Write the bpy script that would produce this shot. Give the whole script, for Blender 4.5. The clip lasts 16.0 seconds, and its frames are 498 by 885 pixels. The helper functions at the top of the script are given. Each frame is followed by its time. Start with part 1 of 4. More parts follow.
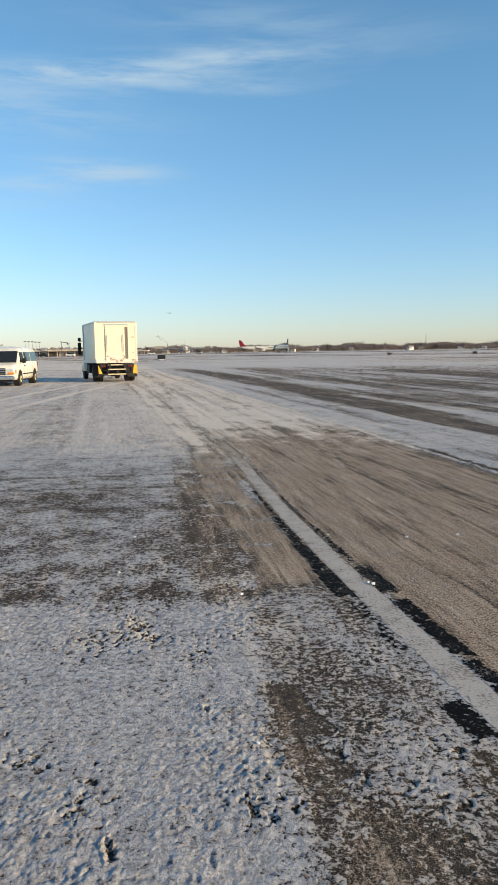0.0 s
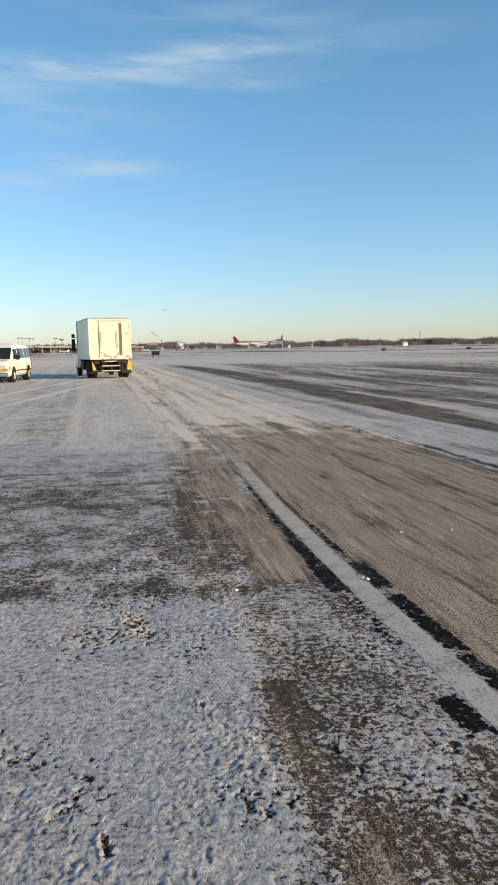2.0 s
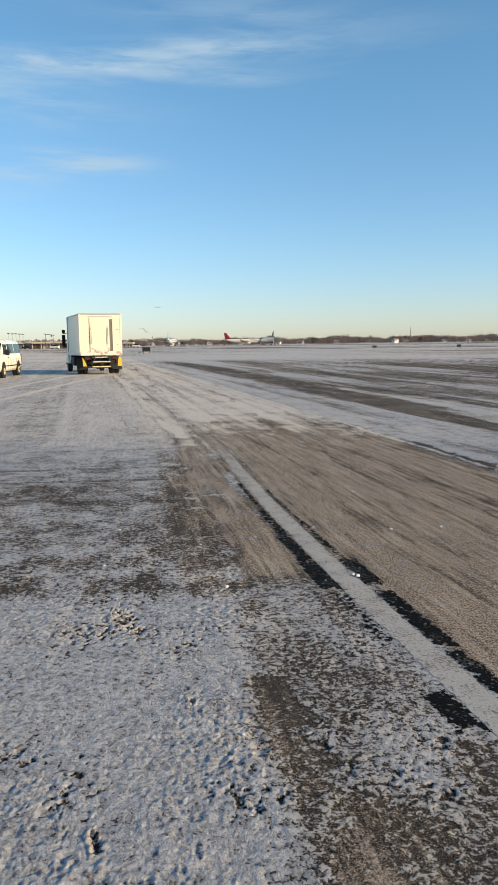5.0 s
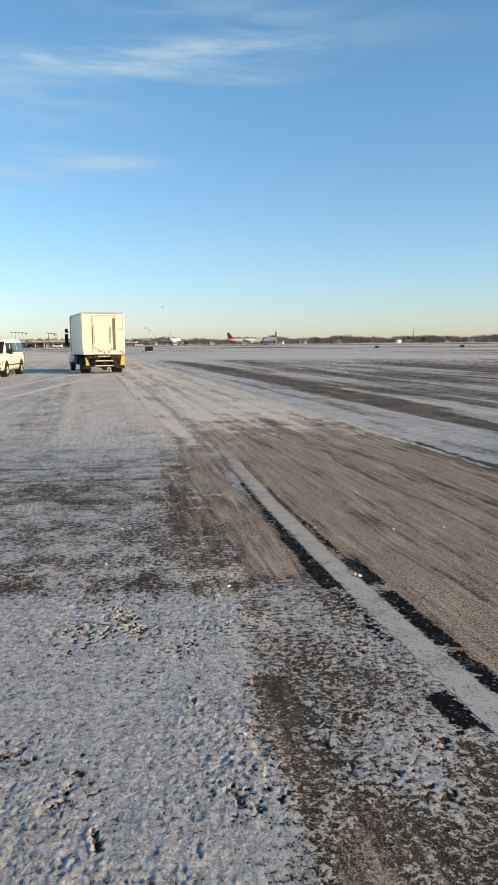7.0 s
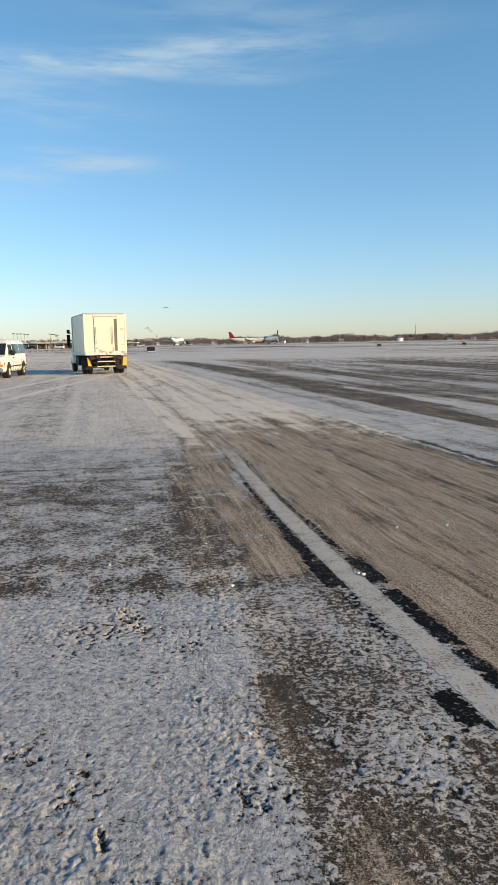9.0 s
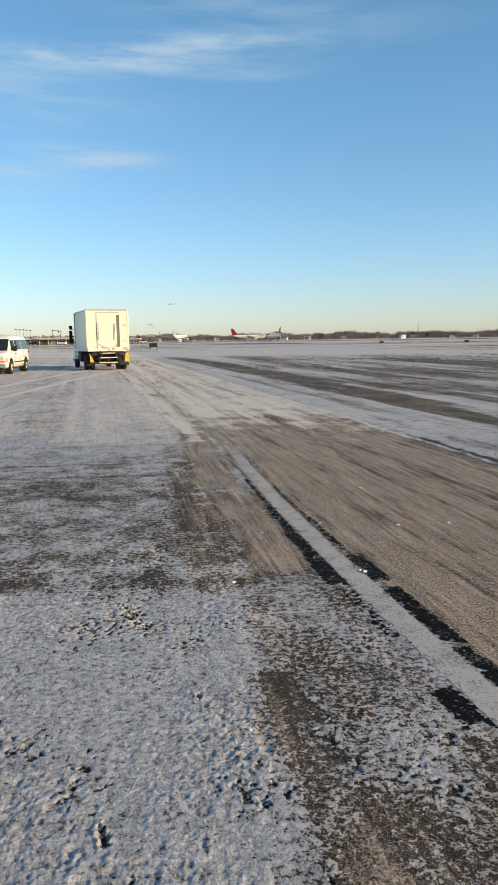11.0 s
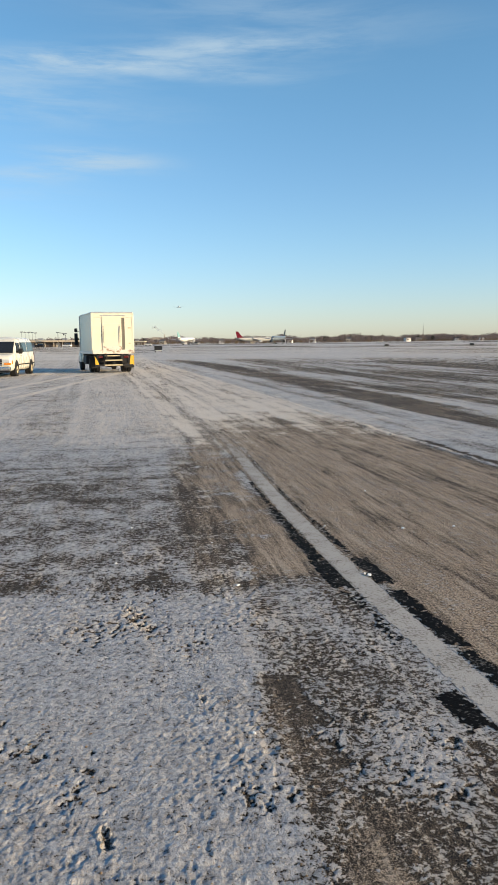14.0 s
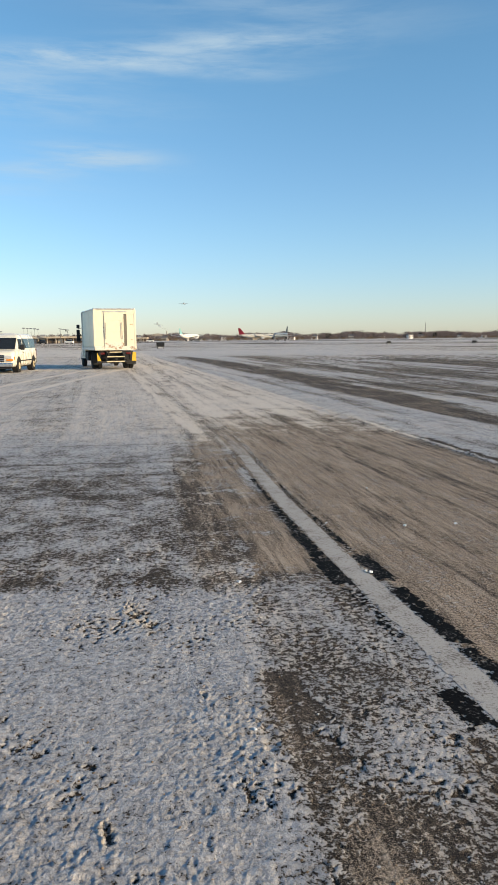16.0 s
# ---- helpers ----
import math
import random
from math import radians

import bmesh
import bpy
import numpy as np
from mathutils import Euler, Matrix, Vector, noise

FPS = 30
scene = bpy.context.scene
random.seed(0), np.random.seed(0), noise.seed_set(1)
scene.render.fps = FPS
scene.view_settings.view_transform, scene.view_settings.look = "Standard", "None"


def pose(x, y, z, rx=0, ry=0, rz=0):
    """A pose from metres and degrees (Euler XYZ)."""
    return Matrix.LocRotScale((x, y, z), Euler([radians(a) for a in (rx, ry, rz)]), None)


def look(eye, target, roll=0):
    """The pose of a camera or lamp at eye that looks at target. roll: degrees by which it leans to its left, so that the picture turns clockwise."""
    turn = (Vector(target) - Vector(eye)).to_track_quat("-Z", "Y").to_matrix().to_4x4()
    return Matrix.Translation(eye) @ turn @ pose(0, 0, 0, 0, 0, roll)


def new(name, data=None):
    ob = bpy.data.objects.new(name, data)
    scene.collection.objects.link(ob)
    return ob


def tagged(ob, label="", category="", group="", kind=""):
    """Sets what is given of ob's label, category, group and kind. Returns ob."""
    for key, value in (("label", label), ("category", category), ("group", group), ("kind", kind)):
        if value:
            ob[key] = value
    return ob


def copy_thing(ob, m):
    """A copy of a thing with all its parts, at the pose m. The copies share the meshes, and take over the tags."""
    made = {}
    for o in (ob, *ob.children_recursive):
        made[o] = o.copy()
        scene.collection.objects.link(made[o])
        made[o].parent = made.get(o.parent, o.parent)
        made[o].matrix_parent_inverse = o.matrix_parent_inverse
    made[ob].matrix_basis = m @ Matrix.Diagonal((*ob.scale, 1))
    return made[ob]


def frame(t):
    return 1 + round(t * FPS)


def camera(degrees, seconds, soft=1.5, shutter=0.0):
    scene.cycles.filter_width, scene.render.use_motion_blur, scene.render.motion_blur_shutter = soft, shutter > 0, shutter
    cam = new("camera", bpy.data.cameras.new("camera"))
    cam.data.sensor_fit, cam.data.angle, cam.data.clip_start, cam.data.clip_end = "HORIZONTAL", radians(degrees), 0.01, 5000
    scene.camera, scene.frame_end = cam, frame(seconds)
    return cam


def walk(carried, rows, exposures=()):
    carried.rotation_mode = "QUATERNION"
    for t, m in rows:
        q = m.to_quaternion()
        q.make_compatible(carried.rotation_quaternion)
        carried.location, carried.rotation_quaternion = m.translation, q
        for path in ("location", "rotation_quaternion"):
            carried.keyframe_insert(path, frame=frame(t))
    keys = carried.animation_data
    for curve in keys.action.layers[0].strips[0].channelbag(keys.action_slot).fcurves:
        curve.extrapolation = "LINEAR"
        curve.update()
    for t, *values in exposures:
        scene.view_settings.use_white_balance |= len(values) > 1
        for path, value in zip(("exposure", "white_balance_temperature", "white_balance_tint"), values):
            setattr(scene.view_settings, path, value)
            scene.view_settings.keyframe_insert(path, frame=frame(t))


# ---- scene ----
# ---- camera ----
EYE = (0.001, -0.005, 1.702)


def aim(yaw, down, lean):
    """Camera pose at the one standpoint: yaw to the right of +y, tilt downwards, lean to its right, in degrees."""
    return pose(*EYE, 0, 0, -yaw) @ pose(0, 0, 0, 90 - down, 0, 0) @ pose(0, 0, 0, 0, 0, -lean)


cam = camera(37.5, 16.0, soft=0.7)
walk(cam, [
    (0, aim(-0.007, 7.112, 0.824)),
    (0.5, aim(0.056, 7.192, 0.843)),
    (1, aim(0.458, 7.277, 0.756)),
    (1.5, aim(0.474, 7.348, 0.906)),
    (2, aim(0.418, 7.418, 0.946)),
    (2.5, aim(0.370, 7.493, 0.869)),
    (3, aim(0.520, 7.574, 0.784)),
    (3.5, aim(1.268, 7.651, 0.731)),
    (4, aim(1.207, 7.718, 0.816)),
    (6.5, aim(1.002, 7.650, 0.450)),
    (7, aim(0.952, 7.720, 0.485)),
    (7.5, aim(0.921, 7.779, 0.438)),
    (8, aim(0.856, 7.715, 0.447)),
    (8.5, aim(0.816, 7.708, 0.706)),
    (9, aim(0.751, 7.764, 0.976)),
    (11.5, aim(0.526, 8.027, 0.679)),
    (12, aim(0.459, 7.883, 0.653)),
    (12.5, aim(0.391, 7.785, 0.723)),
    (13, aim(0.334, 7.721, 0.716)),
    (13.5, aim(0.261, 7.737, 0.712)),
    (14, aim(0.232, 7.792, 0.668)),
    (14.5, aim(0.201, 7.846, 0.545)),
    (15, aim(0.165, 7.901, 0.404)),
    (15.5, aim(0.130, 7.970, 0.413)),
    (16, aim(0.081, 8.041, 0.536)),
], exposures=[(0, 0.36), (16, 0.36)])

# ---- sky and sun ----
SUN_AZ, SUN_EL = 113.0, 17.0          # degrees clockwise from +y, degrees above the horizon
world = bpy.data.worlds.new("sky")
scene.world = world
world.use_nodes = True


class Nodes:
    """Short way to write node trees."""

    def __init__(self, tree):
        self.tree = tree
        tree.nodes.clear()

    def add(self, kind):
        return self.tree.nodes.new(kind)

    def attribute(self, name):
        n = self.add("ShaderNodeAttribute")
        n.attribute_name = name
        return n.outputs["Fac"]

    def put(self, socket, value):
        if hasattr(value, "links"):
            self.tree.links.new(value, socket)
        elif isinstance(value, (tuple, list)) and len(value) == 3 and socket.type == "RGBA":
            socket.default_value = (*value, 1)
        else:
            socket.default_value = value

    def math(self, op, a, b=0.0, c=0.0, clamp=False):
        n = self.add("ShaderNodeMath")
        n.operation, n.use_clamp = op, clamp
        for i, v in enumerate((a, b, c)):
            self.put(n.inputs[i], v)
        return n.outputs[0]

    def ramp(self, v, lo, hi, a=0.0, b=1.0):
        n = self.add("ShaderNodeMapRange")
        n.interpolation_type = "SMOOTHSTEP"
        for i, q in enumerate((v, lo, hi, a, b)):
            self.put(n.inputs[i], q)
        return n.outputs[0]

    def mix(self, f, a, b, blend="MIX"):
        n = self.add("ShaderNodeMix")
        n.data_type, n.blend_type = "RGBA", blend
        for i, q in ((0, f), (6, a), (7, b)):
            self.put(n.inputs[i], q)
        return n.outputs[2]

    def noise(self, vec, scale, detail=4.0, rough=0.55, distort=0.0):
        n = self.add("ShaderNodeTexNoise")
        self.put(n.inputs["Vector"], vec)
        for k, q in (("Scale", scale), ("Detail", detail), ("Roughness", rough), ("Distortion", distort)):
            n.inputs[k].default_value = q
        return n.outputs["Fac"]

    def scaled(self, vec, sx, sy, sz, rz=0.0):
        n = self.add("ShaderNodeMapping")
        self.put(n.inputs["Vector"], vec)
        n.inputs["Scale"].default_value = (sx, sy, sz)
        n.inputs["Rotation"].default_value = (0, 0, radians(rz))
        return n.outputs[0]


def build_sky():
    k = Nodes(world.node_tree)
    sky = k.add("ShaderNodeTexSky")
    sky.sky_type, sky.sun_disc = "NISHITA", False
    sky.sun_elevation, sky.sun_rotation = radians(SUN_EL), radians(SUN_AZ)
    sky.altitude, sky.air_density, sky.dust_density, sky.ozone_density = 250, 1.0, 0.4, 2.0
    d = k.add("ShaderNodeTexCoord").outputs["Generated"]
    xyz = k.add("ShaderNodeSeparateXYZ")
    k.put(xyz.inputs[0], d)
    x, z = xyz.outputs[0], xyz.outputs[2]
    # thin cirrus, drawn out along the wind: streaks of (bearing, height, half length, half width, slant, strength)
    y = k.math("MAXIMUM", xyz.outputs[1], 0.02)
    bearing, rise = k.math("DIVIDE", x, y), k.math("DIVIDE", z, y)
    ahead = k.ramp(xyz.outputs[1], 0.05, 0.3)
    wisp = k.noise(k.scaled(d, 5.0, 5.0, 38.0, 14), 1.6, 8, 0.62, 0.3)
    wide = k.noise(k.scaled(d, 1.6, 1.6, 12.0, 20), 2.0, 4, 0.55, 0.4)
    fac = 0.0
    for a0, e0, la, le, slant, much in ((-0.14, 0.351, 0.16, 0.013, -0.07, 1.0), (-0.02, 0.374, 0.15, 0.018, 0.03, 1.5), (-0.27, 0.364, 0.12, 0.014, -0.03, 0.8),
                                        (-0.19, 0.240, 0.075, 0.012, -0.10, 1.7), (-0.27, 0.222, 0.10, 0.010, 0.03, 1.3), (-0.25, 0.305, 0.15, 0.026, -0.04, 0.7),
                                        (0.02, 0.420, 0.22, 0.022, -0.06, 0.55), (0.0, 0.341, 0.10, 0.010, 0.0, 0.55), (-0.30, 0.195, 0.10, 0.020, 0.0, 0.35),
                                        (-0.34, 0.335, 0.16, 0.022, 0.04, 0.7)):
        u = k.math("DIVIDE", k.math("SUBTRACT", bearing, a0), la)
        v = k.math("DIVIDE", k.math("SUBTRACT", k.math("SUBTRACT", rise, e0), k.math("MULTIPLY", k.math("SUBTRACT", bearing, a0), slant)), le)
        r = k.math("ADD", k.math("MULTIPLY", u, u), k.math("MULTIPLY", v, v))
        fac = k.math("ADD", fac, k.math("MULTIPLY", k.math("EXPONENT", k.math("MULTIPLY", r, -1.0)), much))
    fac = k.math("MULTIPLY", fac, k.math("MULTIPLY", k.ramp(wisp, 0.28, 0.70), k.ramp(wide, 0.05, 0.52)))
    fac = k.math("MULTIPLY", k.math("MULTIPLY", fac, ahead), 0.52, clamp=True)
    tint = k.mix(k.ramp(z, 0.0, 0.16), (0.76, 0.82, 1.03), (0.74, 0.91, 1.04))
    tint = k.mix(k.ramp(z, 0.12, 0.36), tint, (0.71, 1.0, 1.07))
    base = k.mix(1.0, sky.outputs[0], tint, "MULTIPLY")
    col = k.mix(fac, base, (2.9, 3.7, 4.3))
    bg = k.add("ShaderNodeBackground")
    k.put(bg.inputs["Color"], col)
    bg.inputs["Strength"].default_value = 0.14
    k.put(k.add("ShaderNodeOutputWorld").inputs[0], bg.outputs[0])


build_sky()
sun = new("sun", bpy.data.lights.new("sun", "SUN"))
sun.data.energy, sun.data.angle, sun.data.color = 5.0, radians(0.6), (1.0, 0.75, 0.45)
sun_way = Vector((math.sin(radians(SUN_AZ)) * math.cos(radians(SUN_EL)),
                  math.cos(radians(SUN_AZ)) * math.cos(radians(SUN_EL)), math.sin(radians(SUN_EL))))
sun.matrix_world = look(sun_way * 300, (0, 0, 0))


# ---- materials ----
def material(name, base, rough=0.5, metal=0.0, grain=0.0, scale=8.0, stain=None, stain_at=(0.55, 0.75), stain_scale=1.2,
             bump=0.0, bump_scale=40.0, coat=0.0):
    """A surface with grain, stains of a second colour and fine relief, in metres of the thing itself."""
    m = bpy.data.materials.new(name)
    m.use_nodes = True
    k = Nodes(m.node_tree)
    p = k.add("ShaderNodeBsdfPrincipled")
    pos = k.add("ShaderNodeTexCoord").outputs["Object"]
    n1 = k.noise(pos, scale, 5, 0.6)
    dark = tuple(c * (1 - grain) for c in base)
    col = k.mix(k.ramp(n1, 0.3, 0.7), dark, base)
    if stain:
        n2 = k.noise(pos, stain_scale, 6, 0.65, 0.4)
        col = k.mix(k.math("MULTIPLY", k.ramp(n2, *stain_at), 0.85), col, stain)
    k.put(p.inputs["Base Color"], col)
    k.put(p.inputs["Roughness"], k.ramp(n1, 0.2, 0.8, max(rough - 0.08, 0.02), min(rough + 0.08, 1)))
    p.inputs["Metallic"].default_value = metal
    p.inputs["Coat Weight"].default_value = coat
    if bump:
        b = k.add("ShaderNodeBump")
        b.inputs["Strength"].default_value = bump
        b.inputs["Distance"].default_value = 0.01
        k.put(b.inputs["Height"], k.noise(pos, bump_scale, 4, 0.6))
        k.put(p.inputs["Normal"], b.outputs[0])
    k.put(k.add("ShaderNodeOutputMaterial").inputs[0], p.outputs[0])
    return m


def ground_material():
    """Asphalt under patches of ice crust, packed snow and spread sand; the sheet carries how much lies where."""
    m = bpy.data.materials.new("icy_asphalt")
    m.use_nodes = True
    k = Nodes(m.node_tree)
    pos = k.add("ShaderNodeNewGeometry").outputs["Position"]
    ice_at = k.attribute("ice")
    sand_at = k.attribute("sand")
    grime_at = k.attribute("grime")
    fine = k.noise(pos, 70, 5, 0.7)
    grit = k.noise(pos, 210, 3, 0.65)
    mid = k.noise(pos, 6, 8, 0.70, 0.3)
    clod = k.noise(pos, 26, 5, 0.68, 0.2)
    wide = k.noise(pos, 0.9, 5, 0.6)
    # fine lines drawn along the lane by ploughs and tyres
    comb = k.noise(k.scaled(k.scaled(pos, 1, 1, 1, -9.6), 13, 0.8, 1), 1.0, 6, 0.7, 0.2)

    def about(n, amount):
        return k.math("MULTIPLY_ADD", n, amount, -0.5 * amount)

    # bare asphalt with stones showing; the near-black tone paints shade into the crevices
    stone = k.mix(k.ramp(grit, 0.42, 0.66), (0.005, 0.0044, 0.0042), (0.14, 0.112, 0.088))
    stone = k.mix(k.math("MULTIPLY", k.ramp(clod, 0.46, 0.66), 0.42), stone, (0.10, 0.075, 0.055))
    # spread sand
    tan = k.mix(k.ramp(fine, 0.38, 0.62), (0.040, 0.030, 0.022), (0.52, 0.415, 0.315))
    tan = k.mix(k.math("MULTIPLY", k.ramp(grit, 0.57, 0.68), 0.5), tan, (0.70, 0.60, 0.48))
    tan = k.mix(k.math("MULTIPLY", k.ramp(comb, 0.48, 0.38), 0.40), tan, (0.095, 0.075, 0.058))
    tan = k.mix(k.math("MULTIPLY", k.ramp(comb, 0.52, 0.64), 0.45), tan, (0.47, 0.395, 0.315))
    sfac = k.ramp(k.math("ADD", sand_at, k.math("ADD", k.math("ADD", about(grit, 1.3), about(clod, 1.0)), about(comb, 1.3))), 0.28, 0.72)
    bare = k.mix(sfac, stone, tan)
    # ice crust and packed snow, dirty in places
    snow = k.mix(k.ramp(clod, 0.32, 0.64), (0.27, 0.275, 0.29), (0.50, 0.505, 0.52))
    snow = k.mix(k.math("MULTIPLY", k.ramp(mid, 0.54, 0.40), 0.30), snow, (0.16, 0.16, 0.168))
    snow = k.mix(k.math("MULTIPLY", k.ramp(fine, 0.5, 0.66), 0.50), snow, (0.085, 0.078, 0.072))
    # thin frost lets the asphalt through
    snow = k.mix(k.ramp(ice_at, 0.82, 0.45, 0.0, 0.42), snow, (0.22, 0.213, 0.21))
    dirt = k.math("ADD", k.math("ADD", grime_at, about(wide, 0.5)), k.math("ADD", k.math("ADD", about(comb, 1.7), about(fine, 1.2)), about(clod, 1.2)))
    snow = k.mix(k.math("MULTIPLY", k.ramp(dirt, 0.05, 1.0), 0.85), snow, (0.68, 0.595, 0.49))
    ifac = k.ramp(k.math("ADD", ice_at, k.math("ADD", k.math("ADD", about(mid, 0.7), about(clod, 2.2)), about(fine, 2.2))), 0.46, 0.54)
    p = k.add("ShaderNodeBsdfPrincipled")
    k.put(p.inputs["Base Color"], k.mix(ifac, bare, snow))
    k.put(p.inputs["Roughness"], k.ramp(ifac, 0, 1, 0.82, 0.58))
    p.inputs["Specular IOR Level"].default_value = 0.15
    b = k.add("ShaderNodeBump")
    b.inputs["Strength"].default_value = 1.0
    b.inputs["Distance"].default_value = 0.012
    k.put(b.inputs["Height"], k.math("ADD", k.math("MULTIPLY", fine, 1.0), k.math("ADD", k.math("MULTIPLY", clod, 1.3), k.math("MULTIPLY", ifac, 0.8))))
    k.put(p.inputs["Normal"], b.outputs[0])
    k.put(k.add("ShaderNodeOutputMaterial").inputs[0], p.outputs[0])
    return m


def line_material(name, paint, worn, wear):
    """Road paint, worn down to what lies below it, with dust on it."""
    m = bpy.data.materials.new(name)
    m.use_nodes = True
    k = Nodes(m.node_tree)
    pos = k.add("ShaderNodeNewGeometry").outputs["Position"]
    n1, n2, n3 = k.noise(pos, 55, 6, 0.65), k.noise(pos, 5, 4, 0.6), k.noise(pos, 190, 3, 0.6)
    col = k.mix(k.ramp(n3, 0.3, 0.7), tuple(c * 0.78 for c in paint), paint)
    col = k.mix(k.math("MULTIPLY", k.ramp(k.math("ADD", n1, k.math("MULTIPLY", n2, 0.5)), wear, wear + 0.16), 0.9), col, worn)
    p = k.add("ShaderNodeBsdfPrincipled")
    k.put(p.inputs["Base Color"], col)
    p.inputs["Roughness"].default_value = 0.85
    p.inputs["Specular IOR Level"].default_value = 0.08
    b = k.add("ShaderNodeBump")
    b.inputs["Strength"].default_value, b.inputs["Distance"].default_value = 0.5, 0.006
    k.put(b.inputs["Height"], n1)
    k.put(p.inputs["Normal"], b.outputs[0])
    k.put(k.add("ShaderNodeOutputMaterial").inputs[0], p.outputs[0])
    return m


def glass_material(name, tint):
    m = bpy.data.materials.new(name)
    m.use_nodes = True
    k = Nodes(m.node_tree)
    p = k.add("ShaderNodeBsdfPrincipled")
    p.inputs["Base Color"].default_value = (*tint, 1)
    p.inputs["Roughness"].default_value = 0.05
    p.inputs["Transmission Weight"].default_value = 0.35
    p.inputs["IOR"].default_value = 1.45
    k.put(k.add("ShaderNodeOutputMaterial").inputs[0], p.outputs[0])
    return m


def smoke_material():
    m = bpy.data.materials.new("smoke")
    m.use_nodes = True
    k = Nodes(m.node_tree)
    p = k.add("ShaderNodeBsdfDiffuse")
    p.inputs["Color"].default_value = (0.55, 0.55, 0.57, 1)
    t = k.add("ShaderNodeBsdfTransparent")
    mx = k.add("ShaderNodeMixShader")
    mx.inputs[0].default_value = 0.07
    k.put(mx.inputs[1], t.outputs[0])
    k.put(mx.inputs[2], p.outputs[0])
    k.put(k.add("ShaderNodeOutputMaterial").inputs[0], mx.outputs[0])
    return m


def crown_material(name, low, high):
    """Twigs: colour varies from clump to clump."""
    m = bpy.data.materials.new(name)
    m.use_nodes = True
    k = Nodes(m.node_tree)
    r = k.add("ShaderNodeNewGeometry").outputs["Random Per Island"]
    p = k.add("ShaderNodeBsdfPrincipled")
    k.put(p.inputs["Base Color"], k.mix(r, low, high))
    p.inputs["Roughness"].default_value = 0.9
    p.inputs["Specular IOR Level"].default_value = 0.1
    k.put(k.add("ShaderNodeOutputMaterial").inputs[0], p.outputs[0])
    return m


GROUND = ground_material()
LINE_WHITE = line_material("worn_white_paint", (0.47, 0.445, 0.41), (0.17, 0.15, 0.125), 0.74)
LINE_BLACK = line_material("black_paint", (0.004, 0.004, 0.0042), (0.16, 0.15, 0.14), 0.80)
BOX_WHITE = material("white_box_panel", (0.75, 0.69, 0.54), 0.42, grain=0.05, scale=3, stain=(0.62, 0.55, 0.42), stain_at=(0.58, 0.8), stain_scale=1.6)
BOX_DIRTY = material("dirty_white_sill", (0.74, 0.70, 0.60), 0.5, grain=0.12, scale=9, stain=(0.24, 0.13, 0.06), stain_at=(0.50, 0.64), stain_scale=4.5)
ALU = material("dull_aluminium", (0.55, 0.55, 0.54), 0.42, 0.8, grain=0.15, scale=12)
DARK = material("black_chassis", (0.011, 0.011, 0.0115), 0.7, grain=0.4, scale=6, stain=(0.045, 0.036, 0.028), stain_at=(0.55, 0.8), stain_scale=4)
RUBBER = material("tyre_rubber", (0.013, 0.013, 0.0135), 0.85, grain=0.3, scale=20, stain=(0.05, 0.044, 0.038), stain_at=(0.55, 0.75), stain_scale=6)
YELLOW = material("yellow_paint", (0.75, 0.46, 0.03), 0.5, grain=0.15, scale=8, stain=(0.25, 0.17, 0.06), stain_at=(0.56, 0.75), stain_scale=5)
CREAM_STEEL = material("worn_cream_steel", (0.62, 0.52, 0.33), 0.5, grain=0.2, scale=10, stain=(0.2, 0.13, 0.07), stain_at=(0.5, 0.7), stain_scale=6)
RED_LAMP = material("red_lens", (0.10, 0.008, 0.006), 0.25)
AMBER = material("amber_lens", (0.80, 0.26, 0.03), 0.22)
LAMP_CLEAR = material("clear_lens", (0.72, 0.72, 0.70), 0.15, 0.3)
VAN_WHITE = material("white_car_paint", (0.78, 0.745, 0.63), 0.28, grain=0.03, scale=2, stain=(0.50, 0.45, 0.36), stain_at=(0.62, 0.85), stain_scale=1.5, coat=0.4)
CHROME = material("chrome", (0.62, 0.62, 0.62), 0.22, 0.9, grain=0.1, scale=10)
GLASS = glass_material("dark_glass", (0.03, 0.035, 0.04))
TINTED = glass_material("blue_tinted_glass", (0.06, 0.10, 0.13))
SEAT = material("grey_cloth", (0.06, 0.06, 0.065), 0.9, grain=0.3, scale=20)
JET_WHITE = material("white_aircraft_skin", (0.80, 0.79, 0.75), 0.32, grain=0.04, scale=0.6, coat=0.3)
JET_CREAM = material("cream_aircraft_skin", (0.80, 0.74, 0.62), 0.35, grain=0.05, scale=0.6, coat=0.3)
JET_RED = material("red_aircraft_fin", (0.22, 0.008, 0.02), 0.35, grain=0.15, scale=0.4)
JET_TEAL = material("teal_aircraft_skin", (0.17, 0.21, 0.25), 0.35, grain=0.1, scale=0.5)
JET_AQUA = material("aqua_aircraft_fin", (0.22, 0.42, 0.42), 0.4, grain=0.1, scale=0.4)
JET_NAVY = material("dark_blue_aircraft_fin", (0.012, 0.022, 0.032), 0.5, grain=0.2, scale=0.4)
JET_GREY = material("grey_aircraft_metal", (0.32, 0.33, 0.34), 0.4, 0.3, grain=0.1, scale=0.8)
CONCRETE = material("pale_concrete", (0.48, 0.43, 0.36), 0.85, grain=0.2, scale=0.4, stain=(0.3, 0.26, 0.22), stain_scale=0.1, bump=0.2)
ROOF_TAN = material("tan_roof", (0.55, 0.47, 0.36), 0.8, grain=0.15, scale=0.3)
WALL_DARK = material("brown_wall", (0.13, 0.10, 0.08), 0.85, grain=0.3, scale=0.3)
WALL_WHITE = material("white_siding", (0.74, 0.72, 0.68), 0.75, grain=0.1, scale=0.5)
ROOF_GREY = material("grey_shingles", (0.16, 0.15, 0.15), 0.9, grain=0.3, scale=0.7)
